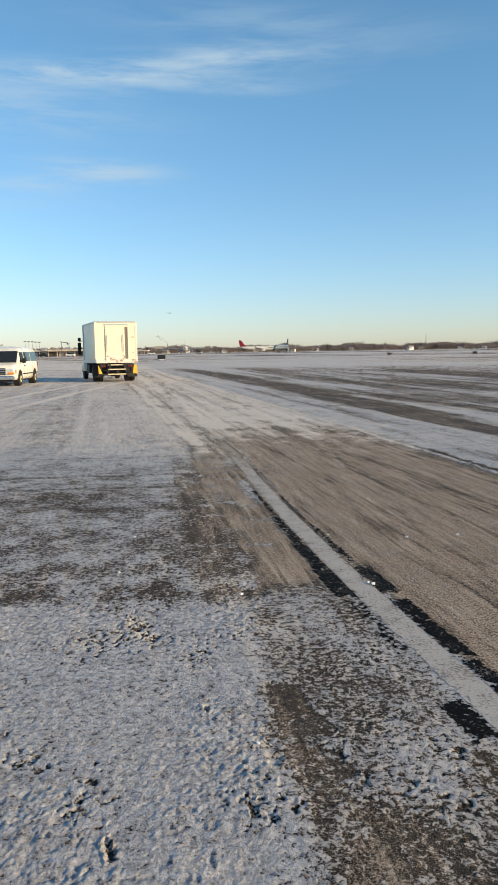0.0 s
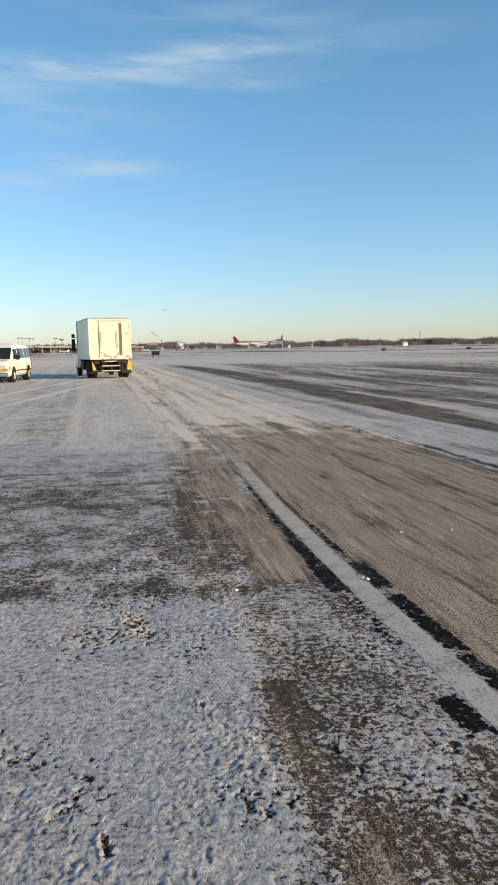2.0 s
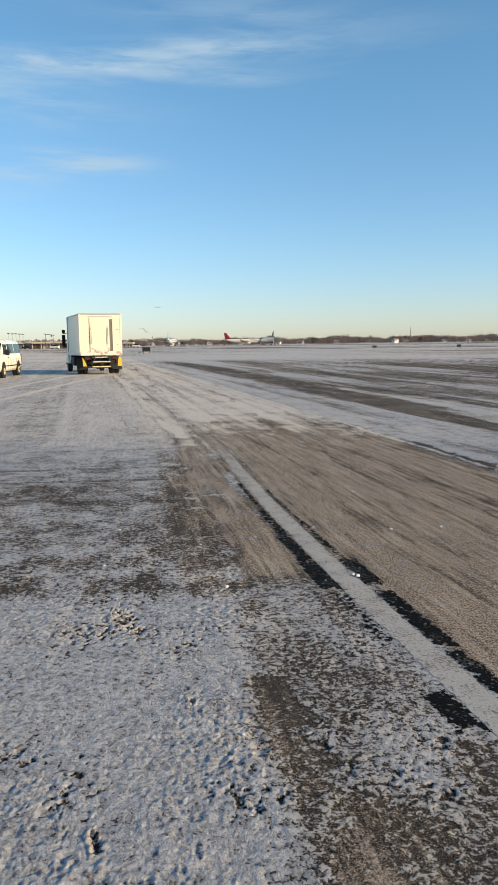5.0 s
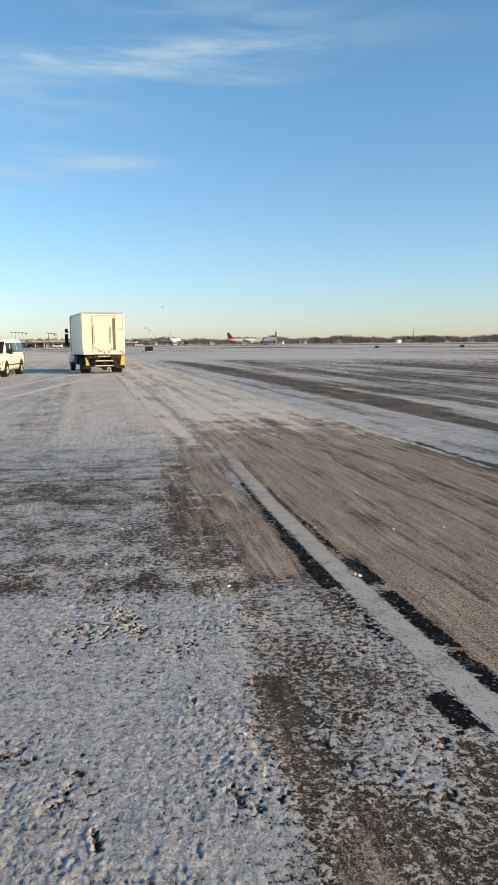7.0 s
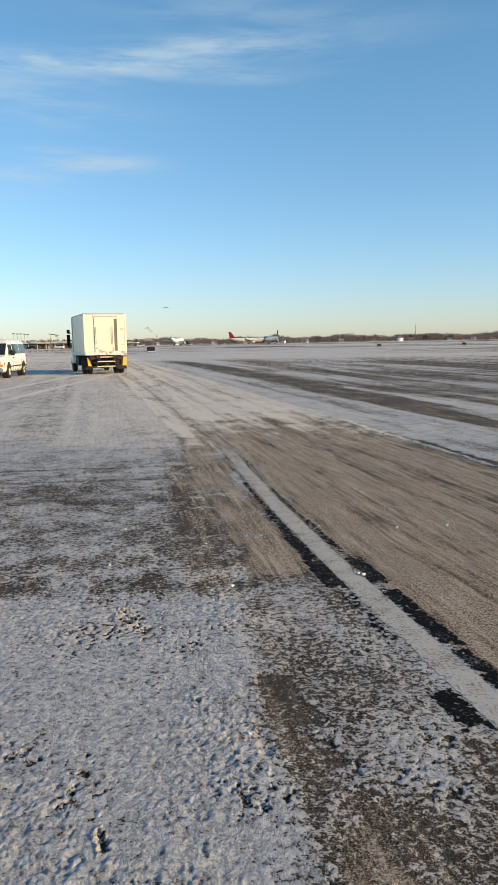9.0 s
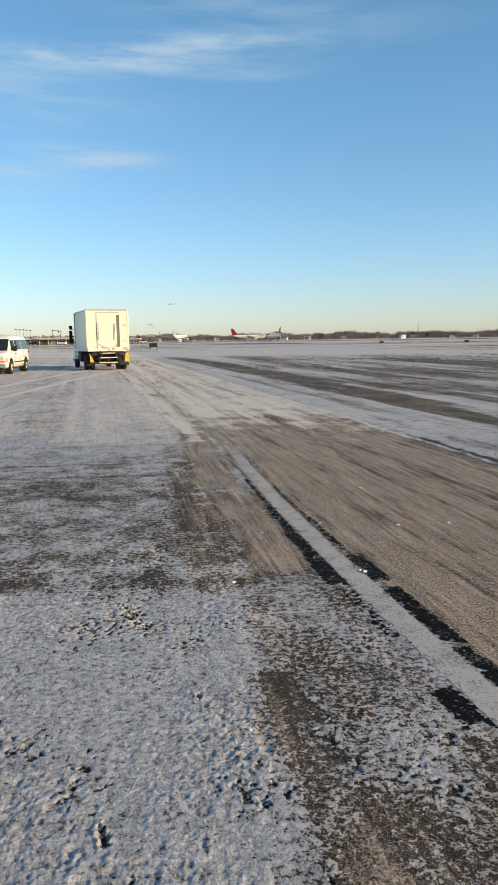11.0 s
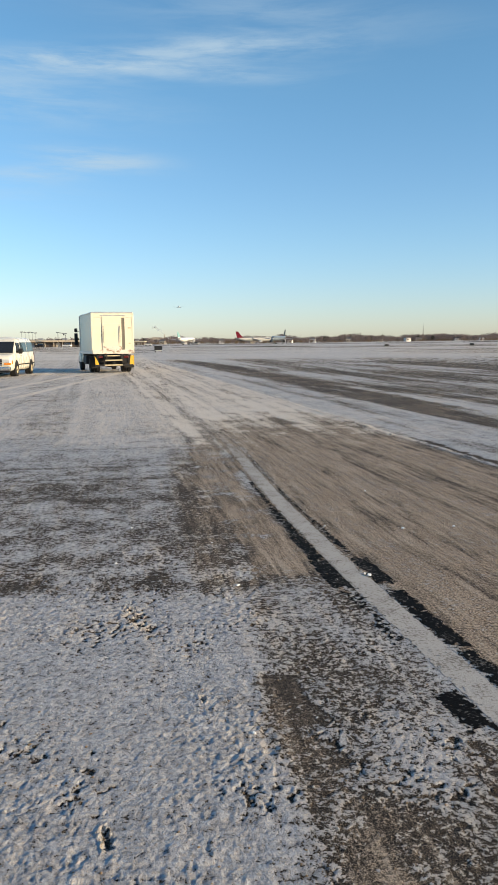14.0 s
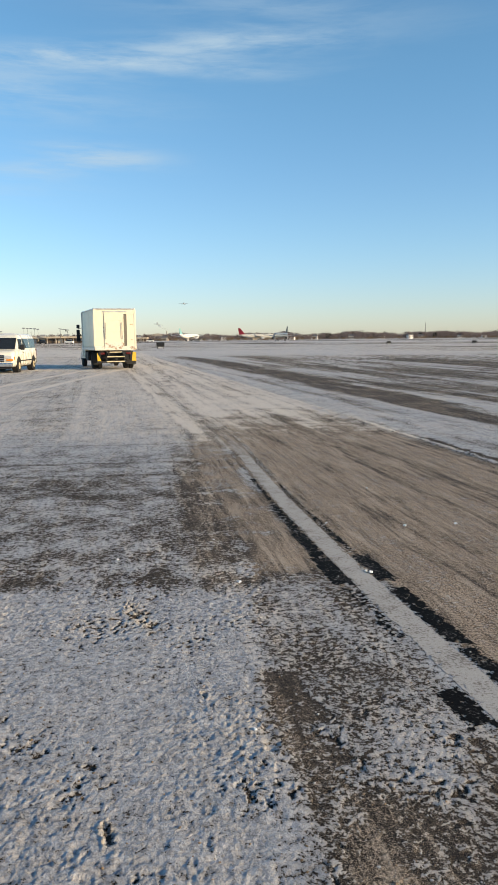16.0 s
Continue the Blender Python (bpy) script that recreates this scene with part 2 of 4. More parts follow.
POLE = material("galvanised_steel", (0.17, 0.17, 0.17), 0.5, 0.5, grain=0.2, scale=3)
SNOW_LUMP = material("dirty_ice_lumps", (0.46, 0.46, 0.46), 0.7, grain=0.35, scale=60, stain=(0.36, 0.29, 0.21), stain_at=(0.5, 0.7), stain_scale=9, bump=0.4, bump_scale=150)
GRIT = material("brown_grit", (0.34, 0.24, 0.15), 0.9, grain=0.5, scale=70, bump=0.5, bump_scale=200)
TWIGS = crown_material("bare_twigs", (0.09, 0.074, 0.074), (0.26, 0.215, 0.205))
NEEDLES = crown_material("conifer_needles", (0.018, 0.024, 0.018), (0.05, 0.055, 0.04))
GRASS = crown_material("dry_grass", (0.10, 0.072, 0.042), (0.20, 0.15, 0.09))
SMOKE = smoke_material()
GAP_SHADE = material("grey_gap_shade", (0.16, 0.145, 0.12), 0.7, grain=0.2, scale=5)
CLEAN_ICE = material("clean_white_ice", (0.80, 0.81, 0.82), 0.4, grain=0.15, scale=80)
CART_BLACK = material("black_sheet_metal", (0.010, 0.010, 0.011), 0.6, grain=0.3, scale=6)


# ---- mesh helpers ----
def finish(bm, name, mat, smooth=False):
    me = bpy.data.meshes.new(name)
    bm.to_mesh(me)
    bm.free()
    me.materials.append(mat)
    if smooth:
        me.polygons.foreach_set("use_smooth", [True] * len(me.polygons))
    return me


def part(name, bm, mat, parent, label="", smooth=False):
    """One mesh object under a thing or a part."""
    ob = new(name, finish(bm, name, mat, smooth))
    ob.parent = parent
    if label:
        tagged(ob, label)
    return ob


def thing(name, label, category, m=None, group="", kind=""):
    """An empty at the base of a thing, which carries its parts."""
    ob = new(name)
    ob.empty_display_size = 0.2
    if m is not None:
        ob.matrix_basis = m
    return tagged(ob, label, category, group, kind)


def box(c, s, bevel=0.0, m=None, bm=None, taper=None):
    """A box round c of size s; taper scales its top in x and y."""
    b = bm or bmesh.new()
    made = bmesh.ops.create_cube(b, size=1)["verts"]
    for v in made:
        f = taper if taper and v.co.z > 0 else (1, 1)
        v.co = Vector((v.co.x * s[0] * f[0], v.co.y * s[1] * f[1], v.co.z * s[2]))
        if m is not None:
            v.co = m @ v.co
        v.co += Vector(c)
    if bevel:
        edges = {e for v in made for e in v.link_edges}
        bmesh.ops.bevel(b, geom=list(edges), offset=bevel, segments=2, profile=0.6, affect="EDGES")
    return b


def cyl(a, b, r, r2=None, n=14, bm=None, caps=True):
    """A round bar from a to b."""
    q = bm or bmesh.new()
    a, b = Vector(a), Vector(b)
    turn = (b - a).to_track_quat("Z", "Y").to_matrix().to_4x4()
    bmesh.ops.create_cone(q, cap_ends=caps, segments=n, radius1=r, radius2=r if r2 is None else r2, depth=(b - a).length,
                          matrix=Matrix.Translation((a + b) / 2) @ turn)
    return q


def loft(rings, bm=None, close=True):
    """Skin over rings of points, all with the same count."""
    q = bm or bmesh.new()
    vs = [[q.verts.new(p) for p in ring] for ring in rings]
    n = len(vs[0])
    for a, b in zip(vs, vs[1:]):
        for i in range(n):
            q.faces.new((a[i], a[(i + 1) % n], b[(i + 1) % n], b[i]))
    if close:
        q.faces.new(vs[0][::-1])
        q.faces.new(vs[-1])
    bmesh.ops.recalc_face_normals(q, faces=q.faces)
    return q


def prism(outline, axis, lo, hi, bevel=0.0):
    """An outline in the two other axes, drawn out along axis from lo to hi."""
    def put(p, w):
        q = list(p)
        q.insert(axis, w)
        return q
    b = loft([[put(p, lo) for p in outline], [put(p, hi) for p in outline]])
    if bevel:
        bmesh.ops.bevel(b, geom=list(b.edges), offset=bevel, segments=2, profile=0.6, affect="EDGES")
    return b


def wheel(parent, at, r, w, axis_x=1, rim_mat=None):
    """Tyre with a rim and hub, its axle along x."""
    x, y, z = at
    prof = [(-0.5, 0.62), (-0.5, 0.90), (-0.38, 1.0), (0.38, 1.0), (0.5, 0.90), (0.5, 0.62)]
    n = 24
    rings = [[(x + p[0] * w, y + math.cos(a) * r * p[1], z + math.sin(a) * r * p[1]) for a in (2 * math.pi * i / n for i in range(n))] for p in prof]
    t = part("wheel", loft(rings, close=True), RUBBER, parent, smooth=False)
    part("rim", cyl((x + axis_x * w * 0.30, y, z), (x + axis_x * w * 0.53, y, z), r * 0.60, r * 0.52, 18), rim_mat or ALU, t)
    part("hub", cyl((x + axis_x * w * 0.5, y, z), (x + axis_x * w * 0.60, y, z), r * 0.2, r * 0.14, 12), DARK, t)
    return t


# ---- noise on arrays ----
def lattice(i, j, seed):
    h = (i * 374761393 + j * 668265263 + seed * 2147483647) & 0xFFFFFFFF
    h = ((h ^ (h >> 13)) * 1274126177) & 0xFFFFFFFF
    return ((h ^ (h >> 16)) & 0xFFFF) / 65535.0


def value_noise(x, y, seed):
    i, j = np.floor(x).astype(np.int64), np.floor(y).astype(np.int64)
    f, g = x - i, y - j
    f, g = f * f * (3 - 2 * f), g * g * (3 - 2 * g)
    a, b = lattice(i, j, seed), lattice(i + 1, j, seed)
    c, d = lattice(i, j + 1, seed), lattice(i + 1, j + 1, seed)
    return (a * (1 - f) + b * f) * (1 - g) + (c * (1 - f) + d * f) * g


def fbm(x, y, octaves, seed, gain=0.5):
    total, amp, norm = 0, 1.0, 0.0
    for o in range(octaves):
        total = total + amp * value_noise(x * 2 ** o + 17.3 * o, y * 2 ** o - 9.1 * o, seed + o)
        norm += amp
        amp *= gain
    return total / norm


def step(v, lo, hi):
    t = np.clip((v - lo) / (hi - lo), 0, 1)
    return t * t * (3 - 2 * t)


# ---- the ground ----
def line_x(y):
    """Middle of the painted line, which bends gently."""
    near = 1.880 - 0.2398 * y + 0.00544 * y * y
    return np.where(y < 10.8, near, -0.075 - 0.15 * (y - 10.8))


def lane_edge(y):
    """Edge of the sanded lane, where the snow begins."""
    return 3.44 - 0.20 * (y - 9.53)


def band(v, mid, half, soft):
    return 1 - step(np.abs(v - mid), half, half + soft)


# patches worn through the crust: x, y, half width, half length, depth
WORN = [(-2.5, 8.3, 0.75, 0.55, 0.30), (-1.85, 7.75, 0.25, 0.22, 0.22), (-1.45, 7.85, 0.25, 0.12, 0.25), (-0.95, 7.9, 0.30, 0.45, 0.22),
        (-0.72, 6.2, 0.25, 0.55, 0.20), (-1.40, 4.95, 0.34, 0.16, 0.30), (-0.60, 5.05, 0.22, 0.22, 0.26), (-1.25, 5.6, 0.35, 0.15, 0.18),
        (-1.75, 6.6, 0.35, 0.16, 0.16), (0.10, 4.62, 0.09, 0.20, 0.30), (0.62, 3.55, 0.22, 0.10, 0.18), (0.95, 2.68, 0.12, 0.16, 0.25),
        (0.40, 3.85, 0.10, 0.16, 0.18), (-1.10, 11.6, 0.16, 0.40, 0.20), (0.08, 3.30, 0.05, 0.30, 0.20)]


def ground_layers(x, y):
    """How much ice, sand and grime lies at each place."""
    jit = fbm(x * 1.7, y * 1.7, 4, 11) - 0.5
    jit2 = fbm(x * 6, y * 6, 4, 21) - 0.5
    wide = fbm(x * 0.35, y * 0.35, 4, 31) - 0.5
    far = step(y + 2 * jit, 10.5, 14.5)
    u = x - lane_edge(y)
    side = x - line_x(y)
    lane = step(side + 0.5 * jit2 * step(y, 10, 13), 0.10, 0.20) * (1 - step(u, -0.12, 0.0))
    # crust by the camera, broken band behind it, packed snow further off
    ice = 0.82 + 0.14 * (1 - step(x + jit * 0.3, -0.05, 0.15)) * (1 - step(y, 4.5, 4.9))
    broken = step(y + jit * 0.5, 4.70, 5.0) * (1 - step(y + jit * 2, 8.4, 12.0))
    streak = fbm(x * 1.1 + 5, y * 3.0, 5, 41) - 0.5
    ice = ice - broken * (0.17 - 0.40 * streak - 0.60 * jit2)
    ice = ice + jit * 0.22 + jit2 * 0.22 - 0.05
    for px, py, hw, hl, deep in WORN:
        ice = ice - 0.55 * deep * np.exp(-((x - px) / hw) ** 2 - ((y - py) / hl) ** 2)
    # scoured strips and wheel tracks
    track = -0.14 - 0.140 * (y - 4.85) + 0.12 * jit
    dug = band(x + 0.22 * jit2, track, 0.11, 0.15) * step(y + 0.7 * jit2, 4.72, 4.95) * (1 - step(y + jit, 8.8, 12.5))
    strip = band(x + 0.2 * jit2, 0.40 - 0.205 * (y - 2.12) + 0.10 * jit, 0.05, 0.09) * (1 - step(y + 0.4 * jit2, 3.45, 3.62))
    right = step(x + jit * 0.4, 0.36, 0.50) * (1 - step(y + 0.6 * jit, 2.45, 2.80)) * (1 - 0.6 * step(x, 0.65, 0.8))
    mottle = step(x + jit * 0.35 + 0.06 * (y - 3.2), 0.06, 0.22) * (1 - step(y, 4.6, 4.9)) * (1 - step(side, -0.2, -0.1))
    sheet = fbm(x * 2.6 + 7, y * 2.6, 3, 45) - 0.5
    ice = ice + 0.40 * sheet * mottle
    ice = ice - (0.35 - 0.5 * jit2) * dug - (0.33 - 0.9 * jit2) * strip - 0.26 * right - 0.20 * mottle
    grime = 0.12 + 0.30 * dug + 0.2 * jit + 0.40 * far + 0.10 * mottle
    # sanded lane: bare and tan near by, packed and streaked further off
    run = fbm(u * 5.0, y * 0.16, 6, 51, 0.7) - 0.5
    near_lane = lane * (1 - step(y + 2.2 * jit + 1.5 * jit2 + 3.0 * run, 11.5, 19.0))
    ice = ice * (1 - near_lane) + near_lane * (0.19 + 0.45 * run + 0.25 * jit2)
    sand = 0.24 + 0.5 * jit + 0.24 * dug + 0.13 * strip - 0.06 * broken
    beside = band(side + 0.25 * jit, -0.44, 0.20, 0.16) * (1 - step(y + jit, 11.5, 14.0)) * step(y + 1.0 * jit2, 4.75, 5.3)
    ice = ice - (0.46 - 0.5 * jit2) * beside * (1 - 0.6 * dug)
    under = band(side, 0, 0.10, 0.06) * (1 - step(y, 12.5, 15)) * step(y, 4.8, 5.2)
    ice = ice - 0.40 * under
    sand = sand + 0.40 * under + 0.46 * beside * (1 - 0.7 * dug)
    sand = sand * (1 - near_lane) + near_lane * (0.74 + 1.10 * run + 0.30 * jit2 + 0.2 * jit)
    # packed stretch with tan tyre tracks running on to the truck
    trk = 0
    stroke = fbm(u * 9, y * 0.35, 4, 57, 0.65) - 0.5
    for off, half, much in ((-3.62, 0.06, 0.9), (-3.45, 0.03, 0.6), (-2.72, 0.08, 1.0), (-2.50, 0.04, 0.8), (-1.90, 0.03, 0.5), (-1.25, 0.08, 1.0),
                            (-0.98, 0.05, 0.9), (-0.12, 0.05, 0.9), (-0.50, 0.03, 0.5)):
        trk = np.maximum(trk, much * band(u + 0.10 * jit + 0.15 * wide, off, half, 0.16) * np.clip(0.75 + 1.2 * jit + 2.4 * stroke, 0, 1.2))
    lit = far * trk
    run2 = fbm(u * 2.4, y * 0.05, 6, 55, 0.65) - 0.5
    road = step(u, -4.6, -3.4) * (1 - step(u, 0, 0.4))
    ice = ice + far * (0.02 - 0.12 * road + 0.35 * lit + 0.25 * wide + 0.55 * run2 + 0.30 * jit2 + 0.45 * stroke * road)
    grime = grime + (0.60 * lit + 0.22 * far * road) * (1 - step(y, 70, 110)) + far * (0.4 * run2 + 0.5 * stroke * road)
    # snow field beyond the lane, with wind-bared bands that run along it
    out = step(u, 0.0, 0.12)
    bands = fbm(u * 0.50 + 3.1, y * 0.040, 6, 61, 0.62) + 0.35 * (fbm(u * 2.6, y * 0.16, 4, 71, 0.6) - 0.5)
    bared = step(bands, 0.38, 0.60) * step(u, 1.2, 3.0)
    swath = band(u + 0.8 * wide + 0.7 * jit, 3.2, 0.60, 0.7) * step(y, 13, 18) * (1 - step(y, 60, 80))
    gutter = band(u + 0.12 * jit + 0.25 * jit2, 0.13, 0.03, 0.10) * (1 - step(y + 2 * jit, 11.6, 13.6))
    ice = ice - out * (0.50 * bared + 0.42 * swath + 0.95 * gutter)
    grime = grime - 0.22 * out * far
    ice = ice - out * 0.30 * step(fbm(u * 1.6 + 8, y * 0.10, 5, 65, 0.65), 0.50, 0.64) * step(u, 0.3, 0.9)
    # far field: long bands across the view
    deep = step(y, 55, 90)
    drift = fbm(x * 0.009 + 2, y * 0.045, 6, 81, 0.65)
    thin = fbm(x * 0.02 + 9, y * 0.16, 4, 85, 0.6) - 0.5
    ice = ice * (1 - deep) + deep * (0.58 + 2.4 * (drift - 0.48) + 1.0 * thin)
    ice = ice - 0.20 * step(u, 6, 10) * (1 - deep)
    grime = grime + 0.22 * deep
    sand = sand - 0.5 * gutter
    sand = sand + 0.10 * out * (1 - gutter)
    ice = ice + out * (0.04 + 0.12 * step(u, 2.5, 5))
    # twin ruts in the snow field, joints in the asphalt, the truck's own tracks
    rut = step(y, 15, 18) * (1 - step(y, 29, 36))
    ice = ice + rut * (0.45 * band(u, 4.8, 0.03, 0.05) - 0.30 * band(u, 4.8, 0.30, 0.25) + 0.3 * band(u, 5.6, 0.04, 0.06))
    left = 1 - step(x, -1.1, -0.7)
    for y_at, lean in ((10.25, 0.08), (9.28, 0.07), (12.1, 0.10)):
        ice = ice - 0.22 * left * band(y, y_at + lean * x + 0.12 * jit, 0.015, 0.07)
    for off in (0.0, -1.9):
        tyre = band(x + 9.4 - 0.010 * (y - 29.3) + off - 0.0008 * (y - 36) ** 2, 0, 0.10, 0.14) * step(y, 20, 26) * (1 - step(y, 43, 45))
        ice, grime = ice + 0.22 * tyre, grime + 0.45 * tyre
    ice = 0.5 + (ice - 0.5) * 0.95
    return np.clip(ice, 0, 1), np.clip(sand, 0, 1), np.clip(grime, 0, 1), u


PITS = [(-0.70, 4.40, 0.075), (-0.49, 2.32, 0.034), (-0.22, 3.32, 0.022)]


def ground_height(x, y, ice, u, cell):
    """Relief of crust, pits and the small snow ridge, in metres; waves finer than the sheet's cells are left out."""
    def keep(wave):
        return step(wave / np.maximum(cell, 1e-4), 1.5, 4.0)
    cover = step(ice + 0.5 * (fbm(x * 17, y * 17, 4, 91) - 0.5), 0.36, 0.66)
    def crest(f, seed, octaves):
        return 1 - np.abs(2 * fbm(x * f, y * f, octaves, seed) - 1)
    z = 0.004 * cover * keep(0.12)
    z = z + 0.010 * (fbm(x * 3.1, y * 3.1, 3, 101) - 0.5) * keep(0.25) * cover
    rough = (0.60 + 0.9 * step(fbm(x * 1.3 + 3, y * 1.3, 3, 171), 0.40, 0.62)) * (1 - 0.55 * step(x, 0.05, 0.30))
    z = z + 0.008 * rough * (crest(10, 111, 4) - 0.6) * keep(0.06) * (0.25 + 0.75 * cover)
    z = z + 0.009 * rough * (crest(27, 121, 3) - 0.6) * keep(0.026) * (0.4 + 0.6 * cover)
    z = z + 0.008 * (value_noise(x * 85, y * 85, 125) - 0.5) * keep(0.011)
    for px, py, r in PITS:
        d = np.sqrt((x - px + 0.3 * (y - py)) ** 2 * 2.4 + (y - py) ** 2 * 0.35) / r + 3.6 * (fbm(x * 30, y * 30, 4, 131, 0.65) - 0.5)
        z = z - 0.014 * (1 - step(d, 0.5, 0.9)) + 0.007 * np.exp(-((d - 1.1) / 0.35) ** 2) * (x < px)
    # small holes trodden through the crust
    spot = fbm(x * 38, y * 38, 3, 141) * (0.6 + 0.8 * value_noise(x * 3.1, y * 3.1, 151))
    z = z - 0.008 * step(spot, 0.72, 0.84) * keep(0.03) * cover
    # ridge left by the plough along the lane's edge
    ridge = np.exp(-((u + 0.02) / 0.09) ** 2) * step(y, 8, 10) * (1 - step(y, 35, 60))
    z = z + ridge * (0.020 + 0.05 * (fbm(x * 4, y * 4, 3, 161) - 0.5))
    calm = np.minimum(1, np.maximum(0, (np.abs(x - line_x(y)) - 0.22) / 0.10))
    calm = np.where((y > 1) & (y < 13.2), calm, 1)
    return z * (0.06 + 0.94 * calm) - 0.002


def build_ground():
    rows = [-3000, -1000, -300, -80, -25, -8, -2, 0, 0.8, 1.3]
    y = 1.6
    while y < 1300:
        rows.append(y)
        y += max(0.0075, y * y / (1.7 * 1300) * 1.0)
    rows += [1700, 2400, 3600, 4800]
    ys = np.array(rows, dtype=float)
    s = np.linspace(-1, 1, 560)
    wide = 0.45 + 0.385 * np.clip(ys, 0, None) + 0.3 * np.clip(-ys, 0, None)
    extra = np.array([0.8, 3, 12, 50, 250, 1000, 3500])
    cols = [-(wide + e) for e in extra[::-1]] + [wide * q for q in s] + [wide + e for e in extra]
    X = np.stack(cols, 1)
    Y = np.repeat(ys[:, None], X.shape[1], 1)
    cell = np.maximum(np.gradient(X, axis=1), np.minimum(np.gradient(Y, axis=0), 50) * 0.5)
    ice, sand, grime, u = ground_layers(X, Y)
    Z = ground_height(X, Y, ice, u, cell)
    for px, py, r in PITS:
        d = np.sqrt((X - px + 0.3 * (Y - py)) ** 2 * 2.4 + (Y - py) ** 2 * 0.35) / r + 3.6 * (fbm(X * 30, Y * 30, 4, 131, 0.65) - 0.5)
        ice = ice - 0.45 * (1 - step(d, 0.4, 0.9))
        grime = grime + 0.55 * np.exp(-((d - 1.15) / 0.5) ** 2)
    spot = fbm(X * 38, Y * 38, 3, 141) * (0.6 + 0.8 * value_noise(X * 3.1, Y * 3.1, 151))
    ice = np.where(Y < 6, ice - 0.5 * step(spot, 0.72, 0.86), ice)
    ny, nx = X.shape
    me = bpy.data.meshes.new("ground")
    me.vertices.add(nx * ny)
    me.vertices.foreach_set("co", np.stack([X, Y, Z], -1).astype(np.float32).ravel())
    idx = np.arange(nx * ny).reshape(ny, nx)
    quads = np.stack([idx[:-1, :-1], idx[:-1, 1:], idx[1:, 1:], idx[1:, :-1]], -1).reshape(-1, 4)
    me.loops.add(quads.size)
    me.loops.foreach_set("vertex_index", quads.ravel().astype(np.int32))
    me.polygons.add(len(quads))
    me.polygons.foreach_set("loop_start", np.arange(0, quads.size, 4, dtype=np.int32))
    me.polygons.foreach_set("use_smooth", np.ones(len(quads), dtype=bool))
    me.update(calc_edges=True)
    for key, arr in (("ice", ice), ("sand", sand), ("grime", grime)):
        me.attributes.new(key, "FLOAT", "POINT").data.foreach_set("value", np.clip(arr, 0, 1).astype(np.float32).ravel())
    me.materials.append(GROUND)
    return tagged(new("ground", me), "icy asphalt apron with patchy snow crust and spread sand", "ground", kind="structure")


def strip_sheet(y0, y1, lo, hi, ragged, seed, step_len=0.008, rise=0.0002, fade=0.0):
    """A thin painted stretch beside or on the line; ragged: how much of it the crust has eaten at its rim."""
    ys = np.arange(y0, y1, step_len)
    n = max(4, int((hi - lo) / 0.008))
    us = np.linspace(lo, hi, n)
    Y, U = np.meshgrid(ys, us, indexing="ij")
    X = line_x(Y) + U
    edge = np.minimum(np.minimum(U - lo, hi - U) / 0.035, np.minimum(Y - y0, y1 - Y) / 0.09)
    keep = fbm(X * 34, Y * 34, 4, seed, 0.6) + np.clip(edge, 0, 1) * 0.30 > ragged + (fade * step(Y, 8.0, y1 + 1))
    b = bmesh.new()
    vs = {}

    def vert(i, j):
        if (i, j) not in vs:
            vs[i, j] = b.verts.new((X[i, j], Y[i, j], rise))
        return vs[i, j]
    for i in range(len(ys) - 1):
        for j in range(n - 1):
            if keep[i, j]:
                b.faces.new((vert(i, j), vert(i, j + 1), vert(i + 1, j + 1), vert(i + 1, j)))
    return b


def build_line():
    line = thing("road_marking", "worn white lane line with black borders, partly iced over", "road marking", kind="structure")
    part("white_stripe", strip_sheet(1.9, 13.8, -0.096, 0.092, 0.52, 301, 0.012, 0.0002, 0.45), LINE_WHITE, line, "faded dusty white stripe")
    for y0, y1, lo, hi, ragged, seed in ((4.90, 5.55, -0.245, -0.092, 0.50, 311), (5.52, 6.35, -0.225, -0.092, 0.60, 319), (6.3, 7.5, -0.205, -0.092, 0.68, 312),
                                         (7.45, 8.9, -0.18, -0.092, 0.70, 320), (2.99, 3.40, -0.25, -0.10, 0.55, 313), (3.9, 4.85, -0.22, -0.092, 0.80, 314),
                                         (4.98, 5.66, 0.094, 0.245, 0.58, 315), (3.9, 4.86, 0.094, 0.235, 0.58, 316), (3.2, 3.9, 0.094, 0.225, 0.62, 321),
                                         (2.4, 3.2, 0.094, 0.22, 0.62, 318), (5.66, 6.9, 0.094, 0.19, 0.72, 317), (6.9, 8.6, 0.094, 0.16, 0.78, 322)):
        part("black_border", strip_sheet(y0, y1, lo, hi, ragged, seed), LINE_BLACK, line)


build_ground()
build_line()


